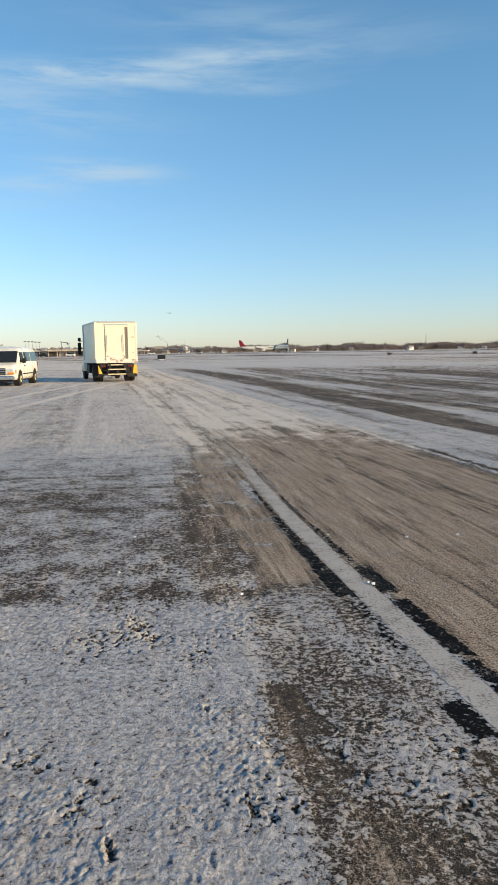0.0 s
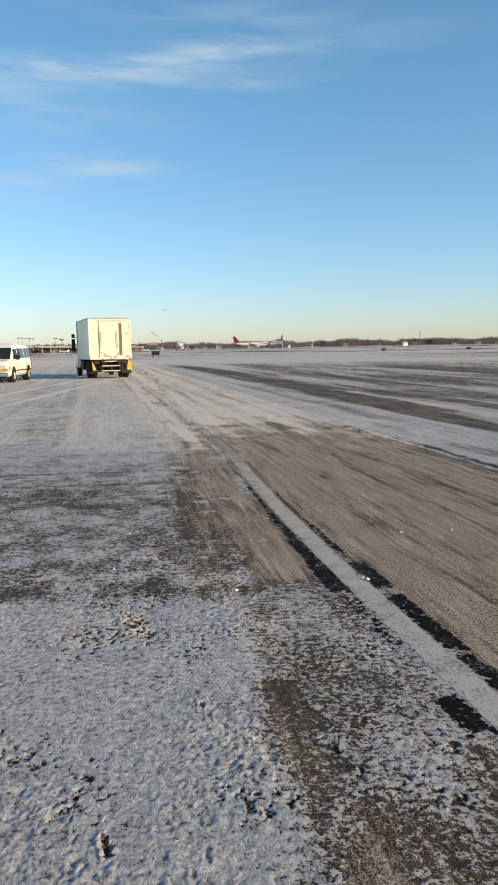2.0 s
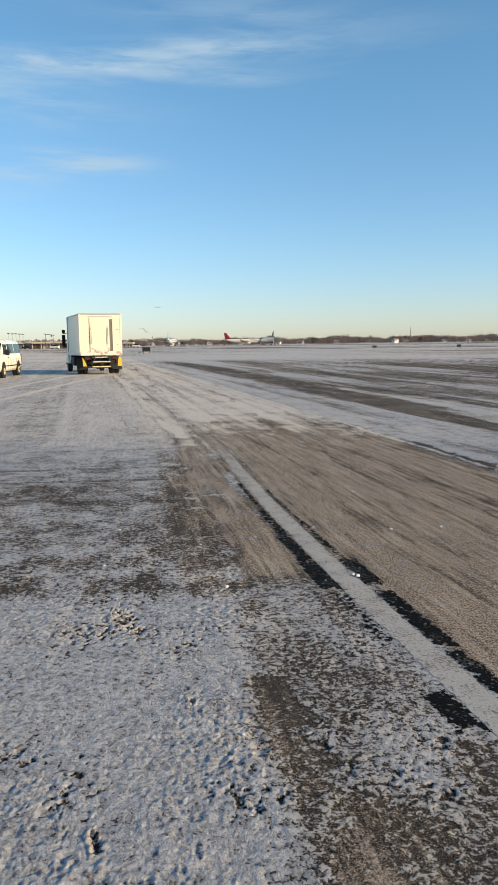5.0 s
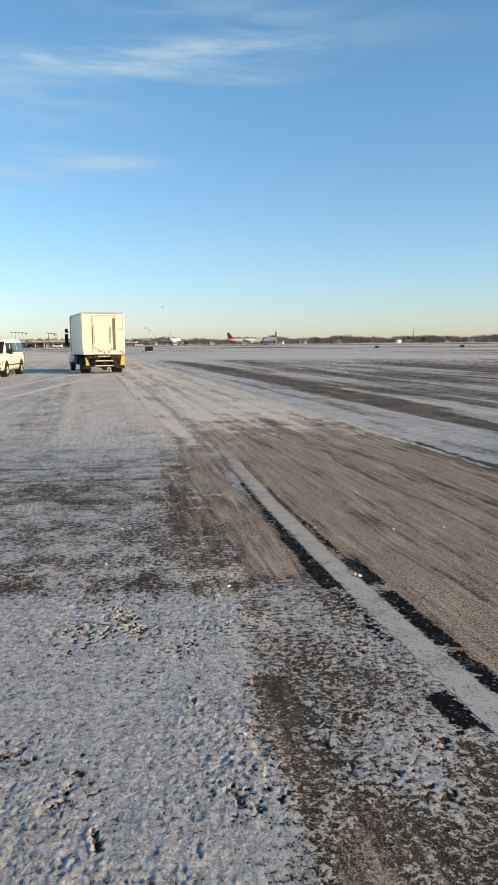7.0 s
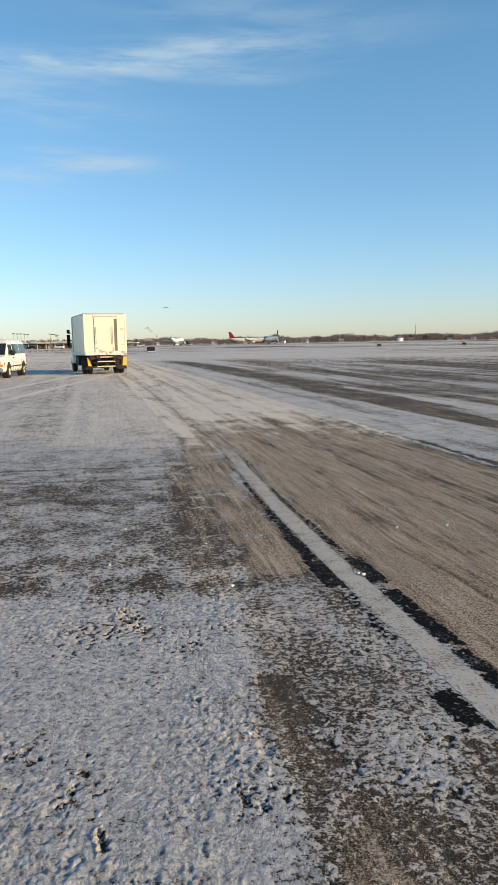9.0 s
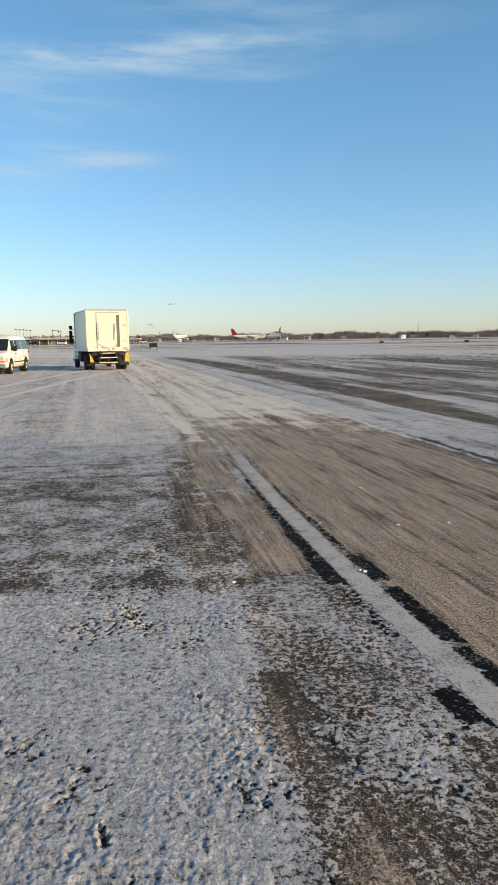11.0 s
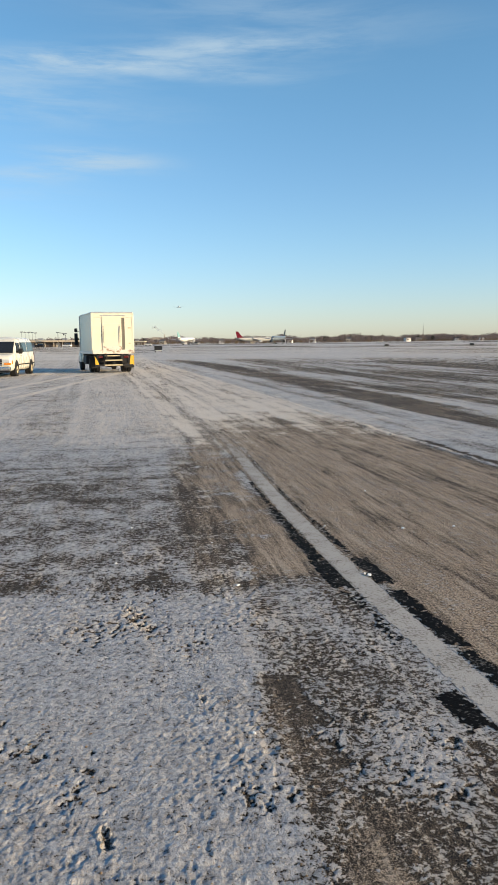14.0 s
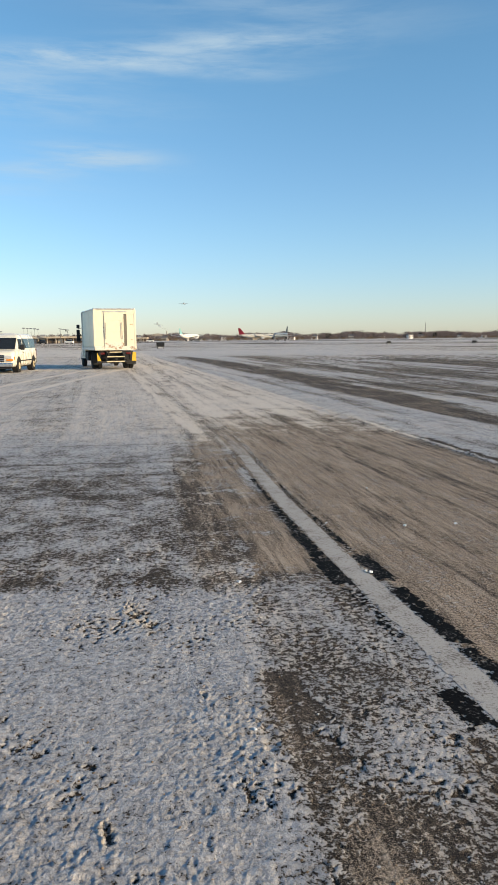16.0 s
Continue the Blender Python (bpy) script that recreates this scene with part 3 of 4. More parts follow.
# ---- box truck ----
def build_truck(m):
    t = thing("box_truck", "white box truck with dirty rear door, parked on the icy apron", "truck", m)
    w, L, z0, z1 = 1.205, 5.5, 1.13, 3.53
    body = part("cargo_box", box((0, L / 2 + 0.03, (z0 + z1) / 2), (2 * w - 0.06, L - 0.06, z1 - z0 - 0.04), 0.02), BOX_WHITE, t)
    part("roof_cap", box((0, L / 2, z1 - 0.02), (2 * w + 0.02, L + 0.03, 0.07), 0.02), ALU, body, "dull aluminium roof edge")
    for x in (-w, w):
        part("corner_post", box((x * 0.985, 0.02, (z0 + z1) / 2), (0.12, 0.12, z1 - z0 - 0.10), 0.02), BOX_WHITE, body)
        part("front_corner", box((x * 0.985, L - 0.02, (z0 + z1) / 2), (0.10, 0.10, z1 - z0 - 0.10), 0.02), ALU, body)
        part("side_rail", box((x, L / 2, z0 + 0.06), (0.05, L, 0.15), 0.012), ALU, body)
        for i in range(5):
            part("side_panel", box((x * 1.002, 0.62 + i * 1.0, (z0 + z1) / 2 + 0.03), (0.02, 0.97, z1 - z0 - 0.34), 0.006), BOX_WHITE, body)
    part("rear_header", box((0, 0.0, z1 - 0.19), (2 * w - 0.14, 0.08, 0.26), 0.015), BOX_WHITE, body)
    part("rear_sill", box((0, -0.02, z0 + 0.10), (2 * w, 0.14, 0.24), 0.02), BOX_DIRTY, body, "rust-stained white sill")
    part("rear_panel", box((-0.885, 0.0, 2.30), (0.49, 0.05, 2.05), 0.012), BOX_WHITE, body)
    part("rear_panel", box((0.915, 0.0, 2.30), (0.44, 0.05, 2.05), 0.012), BOX_WHITE, body)
    door = part("sliding_door", box((-0.06, -0.035, 2.30), (1.15, 0.05, 2.06), 0.015), BOX_WHITE, body, "white sliding rear door")
    # solid strip; the dimness inside the gap is put into its grey-brown colour
    part("door_gap", box((0.605, 0.012, 2.30), (0.17, 0.03, 2.02)), GAP_SHADE, body, "open door gap, its shade painted as a solid grey strip")
    for x in (-0.56, 0.40):
        h = part("grab_bar", cyl((x, -0.12, 1.80), (x, -0.12, 2.70), 0.015, n=8), POLE, door)
        for z in (1.80, 2.70):
            part("bracket", cyl((x, -0.12, z), (x, -0.05, z), 0.02, n=8), POLE, h)
    part("door_seam", box((-0.655, 0.0, 2.30), (0.03, 0.056, 2.06)), BOX_DIRTY, body)
    part("door_track", box((0.02, -0.05, 3.35), (1.42, 0.06, 0.05), 0.008), ALU, body)
    part("kick_plate", box((-0.06, -0.062, 1.43), (1.10, 0.012, 0.26), 0.003), BOX_DIRTY, door, "rust-smeared kick plate")
    for i in range(3):
        part("door_rib", box((-0.06, -0.064, 1.62 + i * 0.62), (1.10, 0.012, 0.03), 0.003), BOX_WHITE, door)
    part("placard", box((0.98, -0.03, 2.62), (0.18, 0.012, 0.07), 0.003), CREAM_STEEL, body, "small faded placard")
    part("placard", box((0.98, -0.03, 1.72), (0.12, 0.012, 0.06), 0.003), CREAM_STEEL, body)
    # under the box
    for x in (-0.43, 0.43):
        part("frame_rail", box((x, 3.4, 0.92), (0.09, 7.2, 0.24), 0.01), DARK, t)
    for i in range(4):
        part("cross_member", box((0, 0.35 + i * 1.55, 0.98), (2.2, 0.08, 0.14), 0.01), DARK, t)
    part("axle", cyl((-0.95, 1.25, 0.50), (0.95, 1.25, 0.50), 0.09), DARK, t)
    part("differential", box((0, 1.25, 0.50), (0.42, 0.46, 0.40), 0.12), DARK, t)
    part("axle", cyl((-0.95, 6.2, 0.50), (0.95, 6.2, 0.50), 0.07), DARK, t)
    for x, out in ((-1.09, -1), (-0.80, -1), (0.80, 1), (1.09, 1)):
        wheel(t, (x, 1.25, 0.495), 0.495, 0.26, out, DARK)
    for x, out in ((-1.04, -1), (1.04, 1)):
        wheel(t, (x, 6.2, 0.495), 0.495, 0.27, out, DARK)
        part("mudflap", box((x, 0.62, 0.62), (0.58, 0.03, 0.70), 0.006), DARK, t)
        part("hazard_panel", prism([(x * 1.03 - q, z) for q, z in ((0.14, 0.44), (-0.14, 0.44), (-0.12, 1.0), (0.06, 1.0))] if out > 0 else
                                   [(-1.05 - q, z) for q, z in ((0.02, 0.42), (-0.20, 0.48), (-0.10, 0.72), (0.05, 1.0))], 1, -0.05, -0.01), YELLOW, t, "yellow rear corner panel")
        tail = part("tail_lamp", box((x * 0.72, -0.02, 0.93), (0.26, 0.06, 0.12), 0.015), RED_LAMP, t)
        part("lamp_bracket", box((x * 0.72, 0.05, 0.98), (0.32, 0.05, 0.22), 0.01), DARK, tail)
        part("fuel_tank" if out < 0 else "battery_box", box((x * 0.86, 3.9, 0.72), (0.55, 1.25 if out < 0 else 0.8, 0.55), 0.08), DARK, t)
    step = part("rear_step", box((0, -0.14, 0.44), (2.22, 0.26, 0.10), 0.02), DARK, t, "black rear bumper step")
    part("step_edge", box((-0.05, -0.275, 0.46), (1.05, 0.03, 0.07), 0.008), CREAM_STEEL, step)
    for z, y in ((0.74, -0.09), (1.00, -0.04)):
        part("ladder_rung", box((-0.02, y, z), (1.02, 0.16, 0.07), 0.012), CREAM_STEEL, step, "worn cream ladder rung")
    for x in (-0.55, 0.52):
        part("ladder_side", box((x, -0.06, 0.76), (0.07, 0.10, 0.66), 0.01), DARK, step)
        part("step_hanger", box((x * 1.7, 0.02, 0.72), (0.08, 0.12, 0.60), 0.01), DARK, step)
    # added black sheet, stands in for the deep shade under the box
    part("underbox_shade_panel", box((0, 0.30, 0.80), (1.95, 0.06, 0.46), 0.01), DARK, t)
    part("tow_hitch", box((0.0, -0.20, 0.58), (0.16, 0.20, 0.14), 0.02), DARK, t)
    part("spare_wheel", cyl((0.68, 0.18, 0.80), (0.68, 0.02, 0.80), 0.24, n=20), RUBBER, t)
    # cab
    cab = part("cab", box((0, 6.35, 1.62), (2.22, 1.75, 1.95), 0.12, taper=(0.93, 0.86)), VAN_WHITE, t, "white cab")
    part("bonnet_floor", box((0, 6.4, 0.72), (2.1, 1.9, 0.30), 0.05), DARK, cab)
    part("windscreen", box((0, 7.13, 2.05), (1.85, 0.04, 0.75), 0.01, Matrix.Rotation(0.13, 4, "X")), GLASS, cab)
    part("front_bumper", box((0, 7.35, 0.62), (2.25, 0.22, 0.34), 0.05), DARK, cab)
    for x in (-1, 1):
        part("side_window", box((x * 1.075, 6.35, 2.10), (0.03, 0.85, 0.60), 0.01, Matrix.Rotation(-0.04 * x, 4, "Y")), GLASS, cab)
        part("cab_step", box((x * 1.05, 6.95, 0.55), (0.22, 0.55, 0.14), 0.02), DARK, cab)
        part("wheel_arch", prism([(5.62, 0.55), (5.75, 0.95), (6.0, 1.10), (6.4, 1.10), (6.65, 0.95), (6.78, 0.55)], 0, min(x * 0.95, x * 1.20), max(x * 0.95, x * 1.20), 0.02), VAN_WHITE, cab)
        mir = part("mirror", box((x * 1.30, 6.85, 2.02), (0.22, 0.13, 0.80), 0.04), DARK, cab, "tall black door mirror")
        part("mirror_arm", cyl((x * 1.08, 6.95, 2.52), (x * 1.32, 6.85, 2.50), 0.022, n=8), DARK, mir)
        part("mirror_arm", cyl((x * 1.08, 6.95, 1.65), (x * 1.32, 6.85, 1.66), 0.022, n=8), DARK, mir)
        part("convex_mirror", box((x * 1.30, 6.85, 2.62), (0.20, 0.12, 0.24), 0.04), DARK, mir)
    return t


# ---- passenger van ----
def slab(y0, y1, w, z, r=0.16, n=4):
    """A rounded rectangle at height z, as a ring."""
    pts = []
    for cx, cy, a0 in ((w - r, y1 - r, 0), (-w + r, y1 - r, 90), (-w + r, y0 + r, 180), (w - r, y0 + r, 270)):
        for i in range(n + 1):
            a = radians(a0 + 90 * i / n)
            pts.append((cx + r * math.cos(a), cy + r * math.sin(a), z))
    return pts


def build_van(m):
    v = thing("passenger_van", "white passenger van with dark windscreen and chrome bumper, parked on ice", "van", m)
    levels = [(-2.80, 2.72, 0.93, 0.34, 0.14), (-2.86, 2.82, 0.985, 0.48, 0.18), (-2.88, 2.86, 1.0, 0.75, 0.2), (-2.88, 2.84, 1.0, 1.00, 0.2),
              (-2.87, 2.70, 0.99, 1.13, 0.22), (-2.86, 2.45, 0.975, 1.19, 0.24), (-2.85, 1.92, 0.965, 1.24, 0.2), (-2.80, 1.55, 0.93, 1.52, 0.18),
              (-2.74, 1.18, 0.87, 1.86, 0.18), (-2.66, 0.95, 0.80, 2.02, 0.2), (-2.50, 0.70, 0.66, 2.09, 0.22), (-2.2, 0.4, 0.4, 2.115, 0.2)]
    levels = [(a + 0.18, *rest) for a, *rest in levels]
    body = part("body", loft([slab(*q[:4], r=q[4]) for q in levels]), VAN_WHITE, v, "white painted body", smooth=True)

    def flank(side, y0, y1, za, zb, mat, name, proud=0.012, label=""):
        def wid(z):
            for a, b in zip(levels, levels[1:]):
                if a[3] <= z <= b[3]:
                    f = (z - a[3]) / (b[3] - a[3])
                    return a[2] + f * (b[2] - a[2])
            return 1.0
        rings = []
        for d in (-0.03, proud):
            rings.append([(side * (wid(z) + d), y, z) for y, z in ((y0, za), (y1[0], za), (y1[1], zb), (y0, zb))])
        return part(name, loft(rings), mat, body, label)

    ws = [[(x * 0.86, 1.90, 1.27), (x * 0.80, 1.20, 1.86)] for x in (-1, 1)]
    q = [ws[0][0], ws[1][0], ws[1][1], ws[0][1]]
    nrm = Vector((0, 0.62, 0.75)) * 0.03
    part("windscreen", loft([[Vector(p) - nrm * 0.5 for p in q], [Vector(p) + nrm for p in q]]), GLASS, body, "dark windscreen")
    part("rear_window", box((0, -2.62, 1.56), (1.4, 0.05, 0.52), 0.02, Matrix.Rotation(-0.14, 4, "X")), GLASS, body)
    for s in (-1, 1):
        flank(s, 0.62, (1.52, 1.20), 1.30, 1.82, GLASS, "door_window")
        flank(s, -0.95, (0.48, 0.48), 1.30, 1.84, TINTED, "side_window", label="tinted side window")
        flank(s, -2.44, (-1.05, -1.05), 1.30, 1.84, TINTED, "side_window", label="tinted side window")
        d = flank(s, 0.50, (1.62, 1.62), 0.52, 1.24, VAN_WHITE, "front_door", 0.008)
        part("door_handle", box((s * 1.02, 0.66, 1.08), (0.04, 0.18, 0.04), 0.01), DARK, d)
        flank(s, -2.5, (1.2, 1.2), 0.60, 0.66, DARK, "side_moulding", 0.014)
        mir = part("mirror", box((s * 1.18, 1.50, 1.36), (0.22, 0.12, 0.28), 0.04), DARK, body, "black door mirror")
        part("mirror_arm", box((s * 1.02, 1.50, 1.30), (0.18, 0.06, 0.06), 0.01), DARK, mir)
        for y, r in ((1.70, 0.36), (-1.72, 0.36)):
            part("wheel_arch", cyl((s * 0.70, y, 0.42), (s * 1.006, y, 0.42), 0.46, n=24), DARK, body)
            wheel(v, (s * 0.90, y, r), r, 0.25, s, CREAM_STEEL)
        lamp = part("headlight", box((s * 0.72, 2.83, 0.86), (0.40, 0.10, 0.17), 0.025), LAMP_CLEAR, body)
        part("turn_signal", box((s * 0.80, 2.83, 0.70), (0.34, 0.12, 0.11), 0.02), AMBER, lamp, "amber turn signal")
        part("side_marker", box((s * 0.96, 2.62, 0.78), (0.10, 0.20, 0.20), 0.02), AMBER, lamp, "amber side marker")
        part("tail_lamp", box((s * 0.92, -2.68, 1.0), (0.12, 0.08, 0.46), 0.02), RED_LAMP, body)
    gr = part("grille", box((0, 2.84, 0.80), (1.04, 0.08, 0.36), 0.02), DARK, body, "black grille")
    for z in (0.68, 0.80, 0.92):
        part("grille_bar", box((0, 2.89, z), (1.06, 0.03, 0.035), 0.008), CHROME, gr)
    part("front_bumper", box((0, 2.88, 0.46), (1.94, 0.18, 0.22), 0.06), CHROME, v, "chrome front bumper")
    part("number_plate", box((0, 2.985, 0.46), (0.30, 0.015, 0.14), 0.004), WALL_WHITE, v)
    part("air_dam", box((0, 2.80, 0.30), (1.70, 0.10, 0.14), 0.02), DARK, v)
    part("rear_bumper", box((0, -2.74, 0.48), (1.94, 0.16, 0.20), 0.05), CHROME, v)
    part("underbody", box((0, -0.1, 0.34), (1.6, 5.0, 0.16), 0.02), DARK, v)
    for x in (-0.4, 0.4):
        st = part("front_seat", box((x, 0.95, 1.18), (0.46, 0.14, 0.62), 0.05), SEAT, v)
        part("seat_cushion", box((x, 1.18, 0.90), (0.46, 0.5, 0.14), 0.05), SEAT, st)
    part("roof_light_bar", box((0, 0.2, 2.13), (0.9, 0.22, 0.05), 0.02), LAMP_CLEAR, body)
    for x in (-0.05, 0.05):
        part("wiper", cyl((x, 1.92, 1.28), (x * 9, 1.62, 1.52), 0.012, n=6), DARK, body)
    return v


# ---- aircraft ----
def ring(y, r, zc, n=20, squash=1.0):
    return [(r * math.cos(2 * math.pi * i / n), y, zc + squash * r * math.sin(2 * math.pi * i / n)) for i in range(n)]


def wing_loft(root, tip):
    """root and tip: (x, leading y, trailing y, z, thickness)."""
    rings = []
    for x, a, b, z, th in (root, tip):
        c = a - b
        rings.append([(x, a, z), (x, a - 0.18 * c, z + 0.5 * th), (x, a - 0.5 * c, z + 0.45 * th), (x, b, z), (x, a - 0.5 * c, z - 0.4 * th), (x, a - 0.2 * c, z - 0.5 * th)])
    return loft(rings)


def build_airliner(label, L, r, skin, fin_mat, engine_mat, m, gear=True, belly=None):
    a = thing("airliner", label, "airplane", m)
    zc = r + 1.35 * r
    h = L / 2
    prof = [(h, 0.05, -0.35), (h - 0.02 * L, 0.42, -0.25), (h - 0.06 * L, 0.75, -0.12), (h - 0.11 * L, 0.95, -0.02), (h - 0.16 * L, 1.0, 0),
            (-0.18 * L, 1.0, 0), (-0.28 * L, 0.90, 0.10), (-0.38 * L, 0.62, 0.36), (-0.46 * L, 0.30, 0.62), (-h, 0.08, 0.75)]
    fus = part("fuselage", loft([ring(y, r * k, zc + dz * r) for y, k, dz in prof]), skin, a, smooth=True)
    part("cockpit_windows", box((0, h - 0.048 * L, zc + 0.42 * r), (1.15 * r, 0.55, 0.28 * r), 0.05), GLASS, fus, "dark cockpit windows")
    for s in (-1, 1):
        for i in range(30):
            y = 0.33 * L - i * 0.019 * L
            part("cabin_window", box((s * r * 0.985, y, zc + 0.18 * r), (0.06, 0.28, 0.38), 0.0), GLASS, fus)
        for y in (0.37 * L, -0.27 * L):
            part("cabin_door", box((s * r * 0.97, y, zc + 0.05 * r), (0.12, 0.85, 1.75), 0.03), skin, fus)
        w = part("wing", wing_loft((s * r * 0.5, 0.10 * L, -0.10 * L, zc - 0.62 * r, 0.9), (s * 0.45 * L, -0.09 * L, -0.13 * L, zc + 0.35 * r, 0.2)), JET_GREY, a, "grey wing")
        part("winglet", wing_loft((s * 0.45 * L, -0.09 * L, -0.13 * L, zc + 0.35 * r, 0.2), (s * 0.462 * L, -0.12 * L, -0.14 * L, zc + 0.35 * r + 2.2, 0.1)), JET_GREY, w)
        part("tailplane", wing_loft((s * 0.2 * r, -0.40 * L, -0.475 * L, zc + 0.55 * r, 0.4), (s * 0.17 * L, -0.455 * L, -0.49 * L, zc + 0.85 * r, 0.12)), JET_GREY, a)
        ex, ey, ez = s * 0.155 * L, 0.07 * L, zc - 1.15 * r
        eng = part("engine", loft([ring(ey + 2.0, 0.92, ez, 16), ring(ey + 1.6, 1.06, ez, 16), ring(ey, 1.05, ez, 16), ring(ey - 1.8, 0.62, ez, 16)]), engine_mat, a, smooth=True)
        for v in eng.data.vertices:
            v.co.x += ex
        part("intake", cyl((ex, ey + 1.98, ez), (ex, ey + 2.03, ez), 0.80, n=16), DARK, eng)
        part("pylon", box((ex, ey - 0.6, ez + 1.1), (0.3, 3.0, 1.0), 0.05), JET_GREY, eng)
        if gear:
            leg = part("main_gear", cyl((s * 0.075 * L, -0.03 * L, 0.5), (s * 0.075 * L, -0.03 * L, zc - 0.6 * r), 0.16, n=8), JET_GREY, a)
            for dx in (-0.42, 0.42):
                part("tyre", cyl((s * 0.075 * L + dx - 0.18, -0.03 * L, 0.55), (s * 0.075 * L + dx + 0.18, -0.03 * L, 0.55), 0.55, n=16), RUBBER, leg)
    part("tail_fin", loft([[(x, y, z) for x, y in ((-th, le), (0, le + 0.2), (th, le), (th * 0.6, te), (-th * 0.6, te))]
                           for le, te, z, th in ((-0.33 * L, -0.475 * L, zc + 0.75 * r, 0.22), (-0.455 * L, -0.505 * L, zc + 0.75 * r + 0.155 * L, 0.10))]), fin_mat, a, "painted tail fin")
    if gear:
        leg = part("nose_gear", cyl((0, 0.38 * L, 0.35), (0, 0.38 * L, zc - 0.7 * r), 0.10, n=8), JET_GREY, a)
        for dx in (-0.24, 0.24):
            part("tyre", cyl((dx - 0.11, 0.38 * L, 0.36), (dx + 0.11, 0.38 * L, 0.36), 0.36, n=14), RUBBER, leg)
    if belly:
        part("belly_fairing", box((0, 0, zc - 0.82 * r), (1.5 * r, 0.26 * L, 0.6 * r), 0.2 * r), belly, a)
    return a


# ---- airfield equipment and distance ----
def build_cart(m):
    c = thing("equipment_cart", "dark boxy ground equipment cart with a tow bar", "cart", m)
    part("cabinet", box((0, 0, 0.76), (1.45, 2.0, 0.80), 0.05), CART_BLACK, c)
    part("lid", box((0, 0, 1.18), (1.5, 2.05, 0.05), 0.015), CART_BLACK, c)
    part("chassis", box((0.05, 0, 0.31), (1.15, 2.1, 0.12), 0.01), WALL_WHITE, c, "pale chassis")
    for x in (-0.55, 0.55):
        for y in (-0.7, 0.7):
            wheel(c, (x, y, 0.20), 0.20, 0.12, 1 if x > 0 else -1)
    part("tow_bar", cyl((-0.7, 0, 0.32), (-1.6, 0, 0.25), 0.035, n=8), POLE, c)
    return c


def build_sign(m):
    s = thing("airfield_sign", "small dark airfield sign seen from behind, on short legs", "sign", m, "airfield signs")
    part("panel", box((0, 0, 0.62), (0.95, 0.20, 0.46), 0.03), CART_BLACK, s)
    part("frame", box((0, 0, 0.86), (1.0, 0.24, 0.05), 0.01), CART_BLACK, s)
    for x in (-0.36, 0.36):
        part("leg", cyl((x, 0, 0), (x, 0, 0.42), 0.04, n=8), POLE, s)
    return s


def build_mast(m, h):
    t = thing("light_mast", "tall steel floodlight mast", "mast", m, "floodlight masts")
    part("pole", cyl((0, 0, 0), (0, 0, h), 0.10, 0.06, 10), POLE, t)
    head = part("lamp_head", box((0, 0, h + 0.1), (1.5, 0.5, 0.20), 0.04), POLE, t)
    for i in range(4):
        part("floodlight", box((-0.6 + 0.4 * i, -0.2, h - 0.2), (0.32, 0.4, 0.36), 0.05), JET_GREY, head)
    return t


def build_house(m, w, d, h, wall=WALL_WHITE):
    t = thing("house", "small pale gabled house among bare trees", "house", m, "houses by the woods")
    part("wall", box((0, 0, h / 2), (w, d, h), 0.03), wall, t)
    part("roof", prism([(-d / 2 - 0.4, h), (d / 2 + 0.4, h), (0, h + 0.32 * d)], 0, -w / 2 - 0.3, w / 2 + 0.3), ROOF_GREY, t)
    for x in (-0.3, 0.0, 0.3):
        win = part("window", box((x * w, -d / 2 - 0.02, h * 0.55), (0.9, 0.08, 1.0), 0.02), GLASS, t)
        part("sill", box((x * w, -d / 2 - 0.06, h * 0.55 - 0.7), (1.4, 0.16, 0.08), 0.01), WALL_WHITE, win)
    part("chimney", box((w * 0.25, 0.3, h + 0.3 * d), (0.7, 0.7, 1.6), 0.03), WALL_DARK, t)
    return t


def build_terminal(m, length, h):
    t = thing("service_building", "long low airport building with a tan flat roof", "building", m)
    part("wall", box((0, 4, h * 0.45), (length, 9, h * 0.9), 0.05), WALL_DARK, t, "shaded brown wall")
    part("roof", box((0, 3.2, h), (length + 2, 12, 1.1), 0.08), ROOF_TAN, t, "tan flat roof")
    n = int(length / 5)
    for i in range(n):
        x = -length / 2 + (i + 0.5) * length / n
        part("column", box((x, -1.6, h * 0.47), (0.5, 0.5, h * 0.94), 0.04), CONCRETE, t)
        if i % 3 != 2:
            part("bay_door", box((x + 2.4, -0.55, h * 0.36), (3.0, 0.12, h * 0.70), 0.03), CONCRETE if i % 2 else JET_GREY, t)
    for i in range(4):
        part("roof_unit", box((-length * 0.35 + i * length * 0.23, 4, h + 1.1), (3.0, 2.4, 1.3), 0.1), JET_GREY, t)
    return t


def build_hangar(m, w, d, h, mat=WALL_WHITE):
    t = thing("hangar", "distant pale arched hangar", "hangar", m)
    n = 12
    arc = [(w / 2 * math.cos(math.pi * i / n), h * 0.35 + h * 0.65 * math.sin(math.pi * i / n)) for i in range(n + 1)]
    out = [(w / 2, 0)] + arc + [(-w / 2, 0)]
    part("shell", loft([[(x, y, z) for x, z in out] for y in (0, d)]), mat, t)
    for i in range(4):
        part("door_leaf", box((-w * 0.30 + i * w * 0.2, -0.1, h * 0.32), (w * 0.19, 0.2, h * 0.62), 0.05), JET_GREY, t)
    return t


